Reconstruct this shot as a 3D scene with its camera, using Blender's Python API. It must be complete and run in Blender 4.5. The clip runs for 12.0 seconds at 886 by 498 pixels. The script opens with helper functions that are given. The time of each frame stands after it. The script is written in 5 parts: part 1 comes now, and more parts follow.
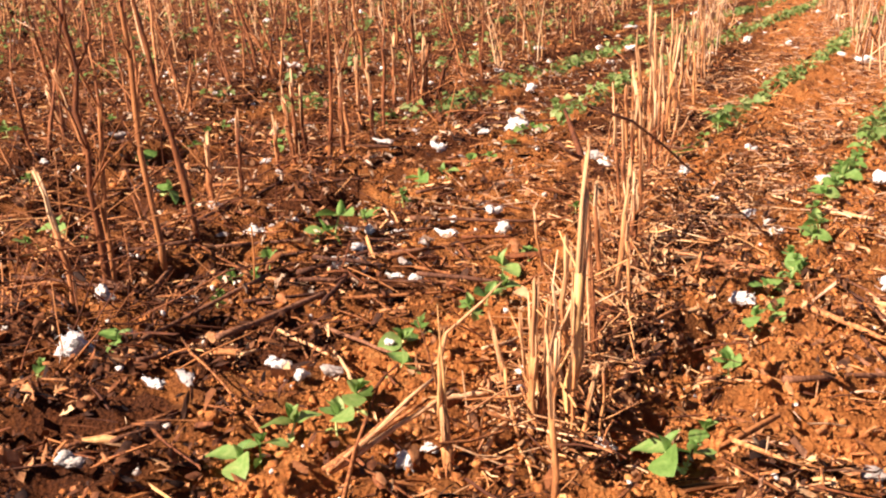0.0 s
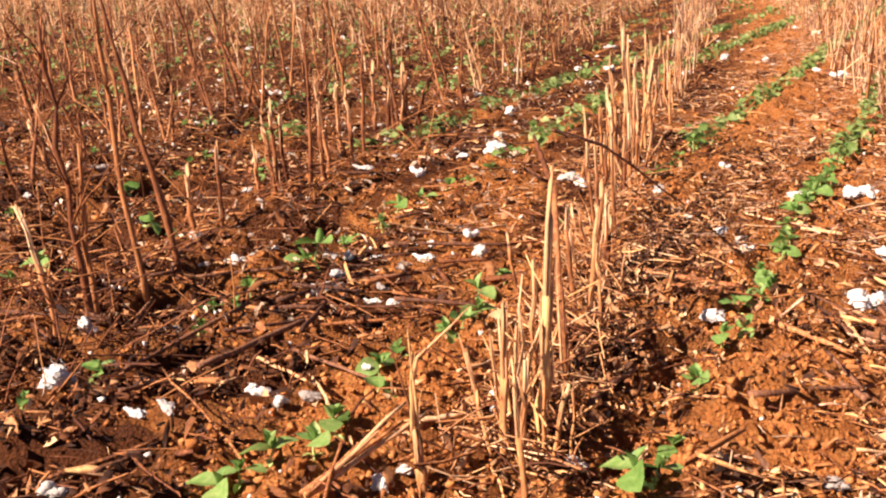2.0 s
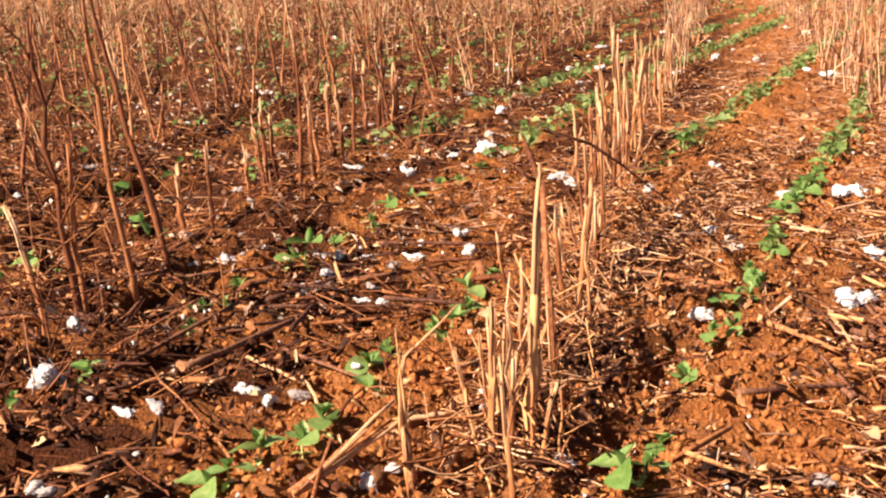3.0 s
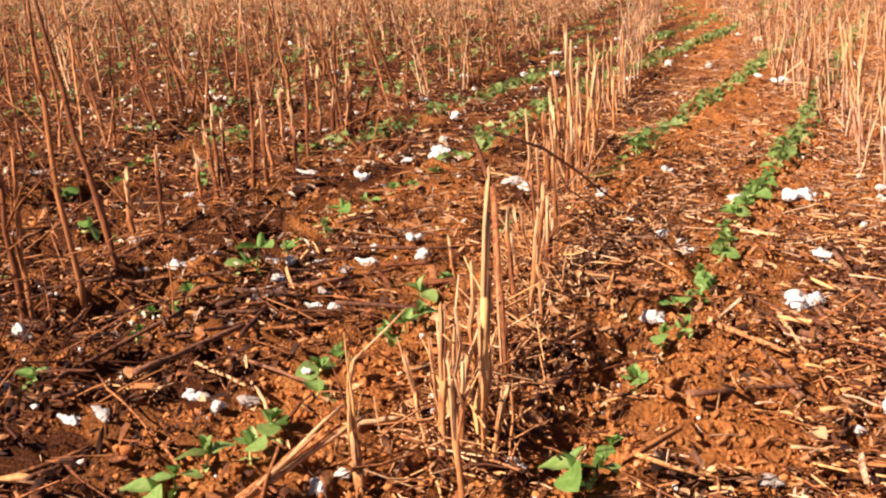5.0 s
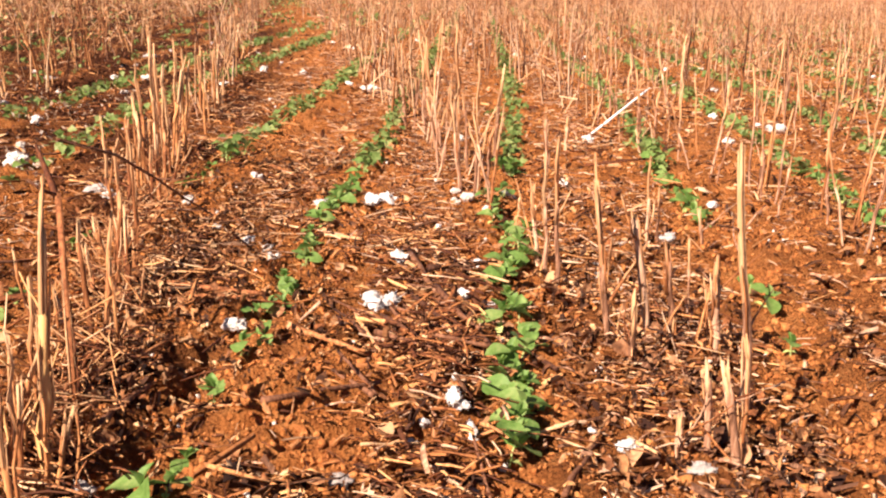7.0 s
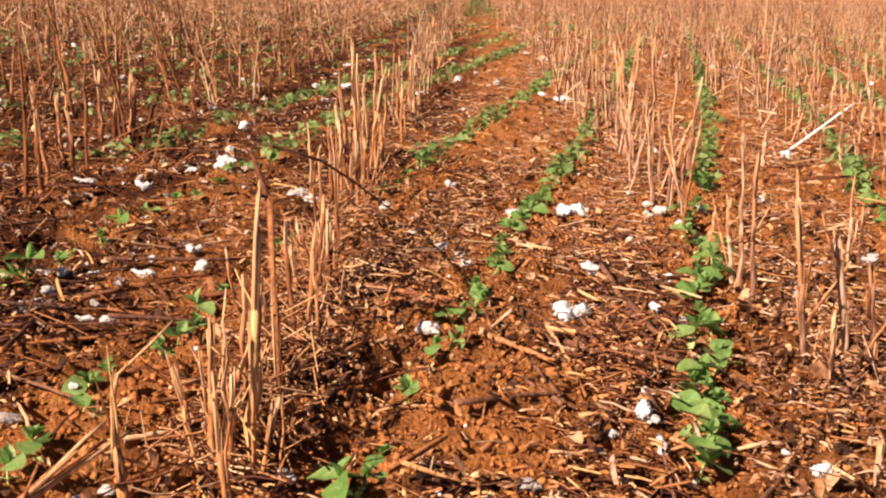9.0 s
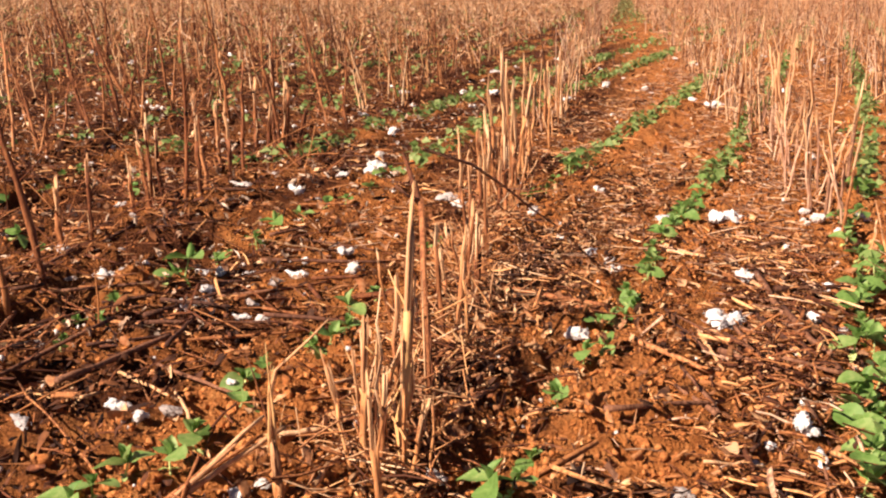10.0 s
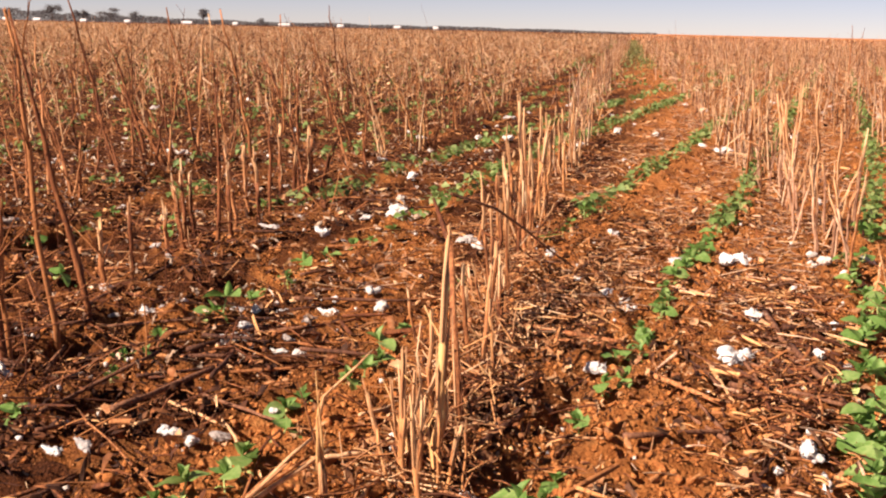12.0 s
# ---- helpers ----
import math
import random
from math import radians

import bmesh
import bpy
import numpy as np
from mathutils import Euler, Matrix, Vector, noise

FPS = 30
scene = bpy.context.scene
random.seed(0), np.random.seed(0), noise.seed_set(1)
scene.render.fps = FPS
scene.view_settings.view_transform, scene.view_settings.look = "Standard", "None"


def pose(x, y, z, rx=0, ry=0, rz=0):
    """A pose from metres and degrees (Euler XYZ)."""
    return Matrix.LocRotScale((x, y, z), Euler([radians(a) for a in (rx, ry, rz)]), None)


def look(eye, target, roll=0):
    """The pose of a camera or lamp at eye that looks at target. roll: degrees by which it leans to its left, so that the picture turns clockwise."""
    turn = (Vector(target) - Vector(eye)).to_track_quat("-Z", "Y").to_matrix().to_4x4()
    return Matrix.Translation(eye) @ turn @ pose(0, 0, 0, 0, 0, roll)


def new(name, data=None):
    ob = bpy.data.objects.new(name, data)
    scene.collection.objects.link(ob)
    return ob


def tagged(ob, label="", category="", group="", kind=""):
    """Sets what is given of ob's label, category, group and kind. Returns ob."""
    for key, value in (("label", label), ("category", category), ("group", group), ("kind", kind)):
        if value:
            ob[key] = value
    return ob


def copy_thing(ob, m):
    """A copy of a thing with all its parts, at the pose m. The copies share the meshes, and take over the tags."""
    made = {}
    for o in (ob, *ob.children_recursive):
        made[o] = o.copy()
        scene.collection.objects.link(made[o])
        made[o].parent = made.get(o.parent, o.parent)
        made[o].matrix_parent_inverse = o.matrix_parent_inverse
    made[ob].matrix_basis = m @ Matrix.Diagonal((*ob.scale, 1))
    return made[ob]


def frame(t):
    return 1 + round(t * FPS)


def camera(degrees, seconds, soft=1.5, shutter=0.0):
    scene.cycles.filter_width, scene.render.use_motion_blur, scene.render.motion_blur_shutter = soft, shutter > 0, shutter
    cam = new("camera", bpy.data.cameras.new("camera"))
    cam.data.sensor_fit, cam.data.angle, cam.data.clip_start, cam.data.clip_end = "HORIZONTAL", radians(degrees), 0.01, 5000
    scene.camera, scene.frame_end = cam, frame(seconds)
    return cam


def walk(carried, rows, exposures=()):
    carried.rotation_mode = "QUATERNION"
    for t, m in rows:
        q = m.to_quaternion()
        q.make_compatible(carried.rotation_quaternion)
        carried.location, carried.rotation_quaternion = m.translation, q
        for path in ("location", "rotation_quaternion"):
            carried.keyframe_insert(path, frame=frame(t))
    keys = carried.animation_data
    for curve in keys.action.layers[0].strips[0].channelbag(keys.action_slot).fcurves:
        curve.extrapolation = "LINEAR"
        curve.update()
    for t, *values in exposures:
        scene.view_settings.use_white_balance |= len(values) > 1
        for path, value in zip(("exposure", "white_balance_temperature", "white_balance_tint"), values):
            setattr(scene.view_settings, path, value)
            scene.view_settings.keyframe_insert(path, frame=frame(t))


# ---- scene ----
cam = camera(42.7, 12.0, soft=2.15)
PATH = [
    (0, (-0.109, 0.304, 0.607), (-0.599, 2.169, 0.078), 0.3),
    (0.5, (-0.101, 0.292, 0.613), (-0.587, 2.165, 0.104), -0.2),
    (1, (-0.091, 0.282, 0.62), (-0.574, 2.158, 0.124), -0.6),
    (1.5, (-0.082, 0.275, 0.624), (-0.562, 2.153, 0.132), -0.8),
    (2, (-0.076, 0.273, 0.624), (-0.55, 2.152, 0.131), -0.9),
    (2.5, (-0.07, 0.27, 0.624), (-0.539, 2.151, 0.131), -1.0),
    (3, (-0.07, 0.271, 0.623), (-0.531, 2.153, 0.13), -0.9),
    (4.8, (-0.064, 0.277, 0.618), (-0.471, 2.175, 0.133), -0.7),
    (5, (-0.061, 0.279, 0.617), (-0.45, 2.18, 0.134), -0.6),
    (5.5, (-0.053, 0.292, 0.611), (-0.369, 2.209, 0.134), -0.4),
    (6, (-0.043, 0.301, 0.608), (-0.213, 2.237, 0.136), 0.4),
    (6.5, (-0.024, 0.293, 0.618), (0.023, 2.236, 0.146), 1.6),
    (6.7, (-0.008, 0.287, 0.621), (0.141, 2.225, 0.151), 2.0),
    (7, (-0.009, 0.287, 0.621), (0.282, 2.225, 0.153), 2.4),
    (7.3, (-0.011, 0.287, 0.621), (0.356, 2.224, 0.157), 3.0),
    (7.6, (-0.013, 0.286, 0.621), (0.369, 2.223, 0.162), 3.4),
    (7.9, (-0.016, 0.286, 0.621), (0.331, 2.222, 0.167), 3.6),
    (8.1, (-0.017, 0.286, 0.621), (0.28, 2.221, 0.169), 3.6),
    (8.3, (-0.017, 0.286, 0.621), (0.211, 2.221, 0.17), 3.3),
    (8.5, (-0.016, 0.284, 0.62), (0.134, 2.226, 0.167), 2.8),
    (9, (-0.026, 0.262, 0.626), (-0.061, 2.208, 0.166), 2.2),
    (9.5, (-0.029, 0.281, 0.619), (-0.225, 2.218, 0.161), 1.4),
    (10, (-0.038, 0.264, 0.619), (-0.324, 2.19, 0.164), 1.2),
    (10.5, (-0.043, 0.205, 0.624), (-0.39, 2.127, 0.192), 1.0),
    (11, (-0.051, 0.192, 0.632), (-0.384, 2.12, 0.217), 1.3),
    (11.5, (-0.05, 0.163, 0.63), (-0.368, 2.099, 0.239), 1.2),
    (12, (-0.05, 0.132, 0.64), (-0.357, 2.071, 0.259), 1.3),
]
EXPOSURES = [(t, stops, 7120, 22.5) for t, stops in ((0.0, 1.44), (2.5, 1.36), (5.0, 1.20), (6.0, 1.29), (6.7, 1.27), (8.3, 0.83), (9.0, 0.98), (9.5, 1.03), (10.5, 1.14), (12.0, 1.05))]
walk(cam, [(t, look(eye, target, roll)) for t, eye, target, roll in PATH], exposures=EXPOSURES)

# ---- sky and sun ----
SUN_AZ, SUN_EL = radians(231), radians(37)
TO_SUN = Vector((math.sin(SUN_AZ) * math.cos(SUN_EL), math.cos(SUN_AZ) * math.cos(SUN_EL), math.sin(SUN_EL)))
world = bpy.data.worlds.new("world")
scene.world = world
world.use_nodes = True
sky = world.node_tree.nodes.new("ShaderNodeTexSky")
sky.sky_type, sky.sun_disc = "NISHITA", False
sky.sun_elevation, sky.sun_rotation = SUN_EL, SUN_AZ
sky.air_density, sky.dust_density, sky.ozone_density = 0.5, 0.05, 1.5
tint = world.node_tree.nodes.new("ShaderNodeMix")
tint.data_type, tint.blend_type = "RGBA", "MULTIPLY"
tint.inputs[0].default_value, tint.inputs[7].default_value = 1.0, (1.01, 0.88, 0.88, 1)
world.node_tree.links.new(sky.outputs[0], tint.inputs[6])
world.node_tree.links.new(tint.outputs[2], world.node_tree.nodes["Background"].inputs[0])
world.node_tree.nodes["Background"].inputs[1].default_value = 0.05
sun = new("sun", bpy.data.lights.new("sun", "SUN"))
sun.data.energy, sun.data.angle, sun.data.color = 5.0, radians(0.53), (1.0, 0.90, 0.77)
sun.matrix_world = look(TO_SUN * 30, (0, 0, 0))

rng = np.random.default_rng(7)


# ---- materials ----
def nodes_of(name):
    m = bpy.data.materials.new(name)
    m.use_nodes = True
    t = m.node_tree
    return m, t, t.nodes["Principled BSDF"]


def node(t, kind, **values):
    n = t.nodes.new(kind)
    for key, value in values.items():
        n.inputs[key.replace("_", " ")].default_value = value
    return n


def ramp(t, stops):
    r = t.nodes.new("ShaderNodeValToRGB")
    e = r.color_ramp.elements
    while len(e) < len(stops):
        e.new(0.5)
    for k, (at, c) in enumerate(stops):
        e[k].position, e[k].color = at, (*c, 1)
    return r


def mixer(t, mode="MIX"):
    n = t.nodes.new("ShaderNodeMix")
    n.data_type, n.blend_type = "RGBA", mode
    return n


def bump(t, bsdf, height, strength, distance):
    b = node(t, "ShaderNodeBump", Strength=strength, Distance=distance)
    t.links.new(height, b.inputs["Height"])
    t.links.new(b.outputs[0], bsdf.inputs["Normal"])


def soil_material():
    m, t, p = nodes_of("red_soil")
    L = t.links.new
    co = t.nodes.new("ShaderNodeTexCoord")
    attr = t.nodes.new("ShaderNodeAttribute")
    attr.attribute_name = "bare"
    big = node(t, "ShaderNodeTexNoise", Scale=2.3, Detail=6.0, Roughness=0.6)
    mid = node(t, "ShaderNodeTexNoise", Scale=38.0, Detail=8.0, Roughness=0.7)
    fine = node(t, "ShaderNodeTexNoise", Scale=260.0, Detail=6.0, Roughness=0.75)
    crumb = node(t, "ShaderNodeTexVoronoi", Scale=150.0)
    for n in (big, mid, fine, crumb):
        L(co.outputs["Object"], n.inputs["Vector"])
    bare = ramp(t, [(0.28, (0.25, 0.074, 0.019)), (0.5, (0.63, 0.226, 0.062)), (0.75, (0.80, 0.375, 0.130))])
    L(mid.outputs[0], bare.inputs[0])
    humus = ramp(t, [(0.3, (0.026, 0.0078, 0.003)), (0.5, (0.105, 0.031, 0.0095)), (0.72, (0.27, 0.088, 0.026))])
    L(fine.outputs[0], humus.inputs[0])
    soil = mixer(t)
    L(attr.outputs["Fac"], soil.inputs[0])
    L(humus.outputs[0], soil.inputs[6])
    L(bare.outputs[0], soil.inputs[7])
    tone = mixer(t, "MULTIPLY")
    tone.inputs[0].default_value = 0.55
    wide = ramp(t, [(0.3, (0.82, 0.76, 0.72)), (0.7, (1.0, 1.0, 1.0))])
    L(big.outputs[0], wide.inputs[0])
    L(soil.outputs[2], tone.inputs[6])
    L(wide.outputs[0], tone.inputs[7])
    L(tone.outputs[2], p.inputs["Base Color"])
    p.inputs["Roughness"].default_value = 0.95
    p.inputs["Specular IOR Level"].default_value = 0.15
    h = t.nodes.new("ShaderNodeMath")
    h.operation = "ADD"
    L(fine.outputs[0], h.inputs[0])
    L(crumb.outputs["Distance"], h.inputs[1])
    bump(t, p, h.outputs[0], 1.0, 0.016)
    return m


def plant_material(name, stops, source, grain=(150, 150, 16), rough=0.75, relief=0.5, spread=0.3, translucent=0.0):
    """Fibrous plant matter. stops: ramp over grain and chance; source: 'object' or 'island' chance; translucent: light let through."""
    m, t, p = nodes_of(name)
    L = t.links.new
    co = t.nodes.new("ShaderNodeTexCoord")
    mp = t.nodes.new("ShaderNodeMapping")
    mp.inputs["Scale"].default_value = grain
    L(co.outputs["Object"], mp.inputs["Vector"])
    n1 = node(t, "ShaderNodeTexNoise", Scale=1.0, Detail=6.0, Roughness=0.65)
    n2 = node(t, "ShaderNodeTexNoise", Scale=6.0, Detail=5.0, Roughness=0.7)
    L(mp.outputs[0], n1.inputs["Vector"])
    L(mp.outputs[0], n2.inputs["Vector"])
    if source == "object":
        chance = t.nodes.new("ShaderNodeObjectInfo").outputs["Random"]
    else:
        chance = t.nodes.new("ShaderNodeNewGeometry").outputs["Random Per Island"]
    a = t.nodes.new("ShaderNodeMath")
    a.operation = "MULTIPLY_ADD"
    L(chance, a.inputs[0])
    a.inputs[1].default_value = spread
    L(n1.outputs[0], a.inputs[2])
    s = t.nodes.new("ShaderNodeMath")
    s.operation = "MULTIPLY_ADD"
    L(n2.outputs[0], s.inputs[0])
    s.inputs[1].default_value = 0.3
    L(a.outputs[0], s.inputs[2])
    d = t.nodes.new("ShaderNodeMath")
    d.operation = "SUBTRACT"
    L(s.outputs[0], d.inputs[0])
    d.inputs[1].default_value = 0.15 + spread / 2
    r = ramp(t, stops)
    L(d.outputs[0], r.inputs[0])
    L(r.outputs[0], p.inputs["Base Color"])
    p.inputs["Roughness"].default_value = rough
    p.inputs["Specular IOR Level"].default_value = 0.3
    bump(t, p, n2.outputs[0], relief, 0.002)
    if translucent:
        tr = t.nodes.new("ShaderNodeBsdfTranslucent")
        L(r.outputs[0], tr.inputs["Color"])
        mix = t.nodes.new("ShaderNodeMixShader")
        mix.inputs[0].default_value = translucent
        L(p.outputs[0], mix.inputs[1])
        L(tr.outputs[0], mix.inputs[2])
        L(mix.outputs[0], t.nodes["Material Output"].inputs["Surface"])
    return m


SOIL = soil_material()
BARK_STOPS = [(0.30, (0.09, 0.027, 0.0095)), (0.46, (0.33, 0.12, 0.040)), (0.60, (0.57, 0.25, 0.092)), (0.80, (0.76, 0.42, 0.18))]
DARK_STOPS = [(0.28, (0.075, 0.021, 0.0075)), (0.48, (0.20, 0.060, 0.019)), (0.70, (0.42, 0.165, 0.055))]
PALE_STOPS = [(0.2, (0.37, 0.15, 0.063)), (0.5, (0.61, 0.33, 0.155)), (0.8, (0.82, 0.56, 0.33))]
GREEN_STOPS = [(0.25, (0.13, 0.225, 0.055)), (0.5, (0.23, 0.335, 0.10)), (0.8, (0.39, 0.46, 0.18))]
BARK = plant_material("stalk_bark", BARK_STOPS, "object")
RED_BARK = plant_material("reddish_bark", [(0.28, (0.085, 0.025, 0.009)), (0.44, (0.29, 0.097, 0.034)), (0.60, (0.47, 0.19, 0.072)), (0.80, (0.64, 0.33, 0.145))], "object")
BARK_DARK = plant_material("dark_bark", DARK_STOPS, "object")
WEATHERED_STOPS = [(0.30, (0.12, 0.050, 0.024)), (0.46, (0.37, 0.185, 0.105)), (0.60, (0.60, 0.36, 0.225)), (0.80, (0.76, 0.53, 0.34))]
WEATHERED = plant_material("weathered_bark", WEATHERED_STOPS, "object")
WEATHERED_MANY = plant_material("weathered_bark_many", WEATHERED_STOPS, "island", spread=0.6)
PEELED_BRIGHT = plant_material("freshly_peeled_wood", [(0.2, (0.46, 0.21, 0.07)), (0.5, (0.72, 0.42, 0.17)), (0.8, (0.86, 0.60, 0.31))], "object", grain=(120, 120, 8), spread=0.1)
PEELED = plant_material("peeled_wood", PALE_STOPS, "object", grain=(120, 120, 8))
OLD_BARK = plant_material("old_bark", [(0.28, (0.038, 0.013, 0.007)), (0.5, (0.12, 0.045, 0.022)), (0.75, (0.30, 0.135, 0.07))], "object")
BARK_MANY = plant_material("stalk_bark_many", BARK_STOPS, "island", spread=0.6)
DARK_MANY = plant_material("dark_bark_many", DARK_STOPS, "island", spread=0.6)
PALE_MANY = plant_material("straw_many", PALE_STOPS, "island", spread=0.6)
LITTER_DARK = plant_material("dark_leaf_litter", [(0.2, (0.032, 0.010, 0.0042)), (0.5, (0.13, 0.041, 0.0135)), (0.75, (0.30, 0.105, 0.036)), (0.97, (0.42, 0.21, 0.095))], "island", grain=(90, 90, 90), rough=0.85, spread=0.9)
DRY_LEAF = plant_material("dry_leaf", [(0.2, (0.07, 0.028, 0.014)), (0.5, (0.27, 0.12, 0.055)), (0.8, (0.52, 0.29, 0.15))], "object", grain=(2.5, 2.5, 2.5), rough=0.8, spread=0.7)
BLEACHED = plant_material("bleached_leaf", [(0.2, (0.22, 0.12, 0.07)), (0.5, (0.48, 0.33, 0.22)), (0.8, (0.66, 0.53, 0.41))], "island", grain=(60, 60, 60), rough=0.8, spread=0.6)
LEAF_PIECES = plant_material("dry_leaf_pieces", [(0.2, (0.035, 0.012, 0.005)), (0.5, (0.22, 0.08, 0.029)), (0.8, (0.50, 0.25, 0.105))], "island", grain=(60, 60, 60), rough=0.8, spread=0.8)
# Near-black pieces: rotted leaves, and deep shade put into the litter's colour.
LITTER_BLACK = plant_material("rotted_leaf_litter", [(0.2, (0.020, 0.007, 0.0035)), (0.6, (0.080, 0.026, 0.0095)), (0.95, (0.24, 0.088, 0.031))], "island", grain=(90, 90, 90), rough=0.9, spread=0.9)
LITTER_TAN = plant_material("tan_leaf_litter", [(0.2, (0.05, 0.019, 0.009)), (0.45, (0.25, 0.10, 0.04)), (0.7, (0.46, 0.22, 0.095)), (0.95, (0.64, 0.41, 0.22))], "island", grain=(90, 90, 90), rough=0.85, spread=0.9)
CLOD = plant_material("soil_clod", [(0.2, (0.24, 0.074, 0.020)), (0.5, (0.59, 0.208, 0.058)), (0.8, (0.76, 0.35, 0.12))], "island", grain=(260, 260, 260), rough=0.95, relief=1.0)
LEAF = plant_material("seedling_leaf", [(0.25, (0.115, 0.235, 0.048)), (0.5, (0.19, 0.345, 0.085)), (0.8, (0.35, 0.47, 0.16))], "object", grain=(70, 70, 70), rough=0.5, relief=0.25, translucent=0.42)
LEAF_MANY = plant_material("seedling_leaf_many", GREEN_STOPS, "island", grain=(70, 70, 70), rough=0.5, relief=0.25, spread=0.5, translucent=0.42)
COTYLEDON = plant_material("pale_cotyledon", [(0.3, (0.25, 0.36, 0.10)), (0.7, (0.50, 0.55, 0.22))], "object", grain=(90, 90, 90), rough=0.5)
LINT = plant_material("cotton_lint", [(0.18, (0.46, 0.33, 0.23)), (0.42, (0.72, 0.67, 0.61)), (0.62, (0.84, 0.82, 0.79))], "object", grain=(110, 110, 110), rough=1.0, relief=0.7, spread=0.25)
LINT_GREY = plant_material("weathered_lint", [(0.15, (0.20, 0.12, 0.08)), (0.45, (0.46, 0.40, 0.36)), (0.7, (0.70, 0.67, 0.65))], "object", grain=(80, 80, 80), rough=1.0, relief=0.8)
BUR = plant_material("dry_bur", [(0.2, (0.05, 0.022, 0.013)), (0.6, (0.17, 0.08, 0.04)), (0.9, (0.34, 0.2, 0.1))], "object", grain=(90, 90, 90))
WRAP = plant_material("bale_wrap", [(0.2, (0.52, 0.50, 0.48)), (0.8, (0.66, 0.64, 0.62))], "object", grain=(1, 1, 1), rough=0.6)
ROD = plant_material("white_plastic", [(0.2, (0.70, 0.68, 0.64)), (0.8, (0.82, 0.80, 0.77))], "object", grain=(30, 30, 30), rough=0.4, relief=0.1)
WEED = plant_material("weed_leaf", [(0.25, (0.10, 0.105, 0.035)), (0.5, (0.18, 0.19, 0.065)), (0.8, (0.32, 0.29, 0.12))], "island", grain=(70, 70, 70), rough=0.6, relief=0.25, spread=0.7, translucent=0.3)
# Lightened grey foliage: the haze of distance is put into its base colour.
HAZED_WOODS = plant_material("hazed_foliage", [(0.2, (0.15, 0.15, 0.15)), (0.8, (0.23, 0.22, 0.22))], "island", grain=(0.3, 0.3, 0.3), translucent=0.4)
TRUNK = plant_material("tree_trunk", [(0.2, (0.09, 0.07, 0.06)), (0.8, (0.2, 0.16, 0.13))], "object", grain=(2, 2, 0.4))


# ---- shapes ----
def lattice(ix, iy, seed):
    n = (ix.astype(np.int64) * 374761393 + iy.astype(np.int64) * 668265263 + seed * 974711) & 0xFFFFFFFF
    n = ((n ^ (n >> 13)) * 1274126177) & 0xFFFFFFFF
    return ((n ^ (n >> 16)) & 0xFFFF) / 65535.0


def wave(x, y, scale, seed):
    """Smooth value noise between 0 and 1, scale lumps a metre."""
    x, y = np.asarray(x, float) * scale, np.asarray(y, float) * scale
    ix, iy = np.floor(x), np.floor(y)
    fx, fy = x - ix, y - iy
    fx, fy = fx * fx * (3 - 2 * fx), fy * fy * (3 - 2 * fy)
    a = lattice(ix, iy, seed) * (1 - fx) + lattice(ix + 1, iy, seed) * fx
    b = lattice(ix, iy + 1, seed) * (1 - fx) + lattice(ix + 1, iy + 1, seed) * fx
    return a * (1 - fy) + b * fy


def step(a, b, x):
    u = np.clip((x - a) / (b - a), 0, 1)
    return u * u * (3 - 2 * u)


# rows of the field: cotton rows run straight on, the sown rows cross them at a slight angle
COTTON_AT, COTTON_GAP = -0.32, 0.875
SOWN = [-1.53 - 0.46 * k for k in range(16, 0, -1)] + [-1.53, -1.05, -0.61, -0.146, 0.29, 0.80] + [1.30 + 0.46 * k for k in range(16)]


def sown_x(c, y):
    u = np.asarray(y, float) - 1.6
    slope = np.interp(c, (-1.53, -1.05, -0.61, -0.146, 0.29, 0.80), (0.148, 0.134, 0.184, 0.178, 0.200, 0.205))
    return c + slope * np.minimum(u, 5.0) + 0.172 * np.maximum(u - 5.0, 0)


def sown_distance(x, y):
    d = np.full(np.shape(x), 9.0)
    for c in SOWN:
        d = np.minimum(d, np.abs(x - sown_x(c, y)))
    return d


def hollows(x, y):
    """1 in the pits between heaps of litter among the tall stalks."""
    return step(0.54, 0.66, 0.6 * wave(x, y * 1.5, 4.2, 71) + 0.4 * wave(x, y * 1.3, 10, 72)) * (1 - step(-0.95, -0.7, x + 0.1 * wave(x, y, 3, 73)))


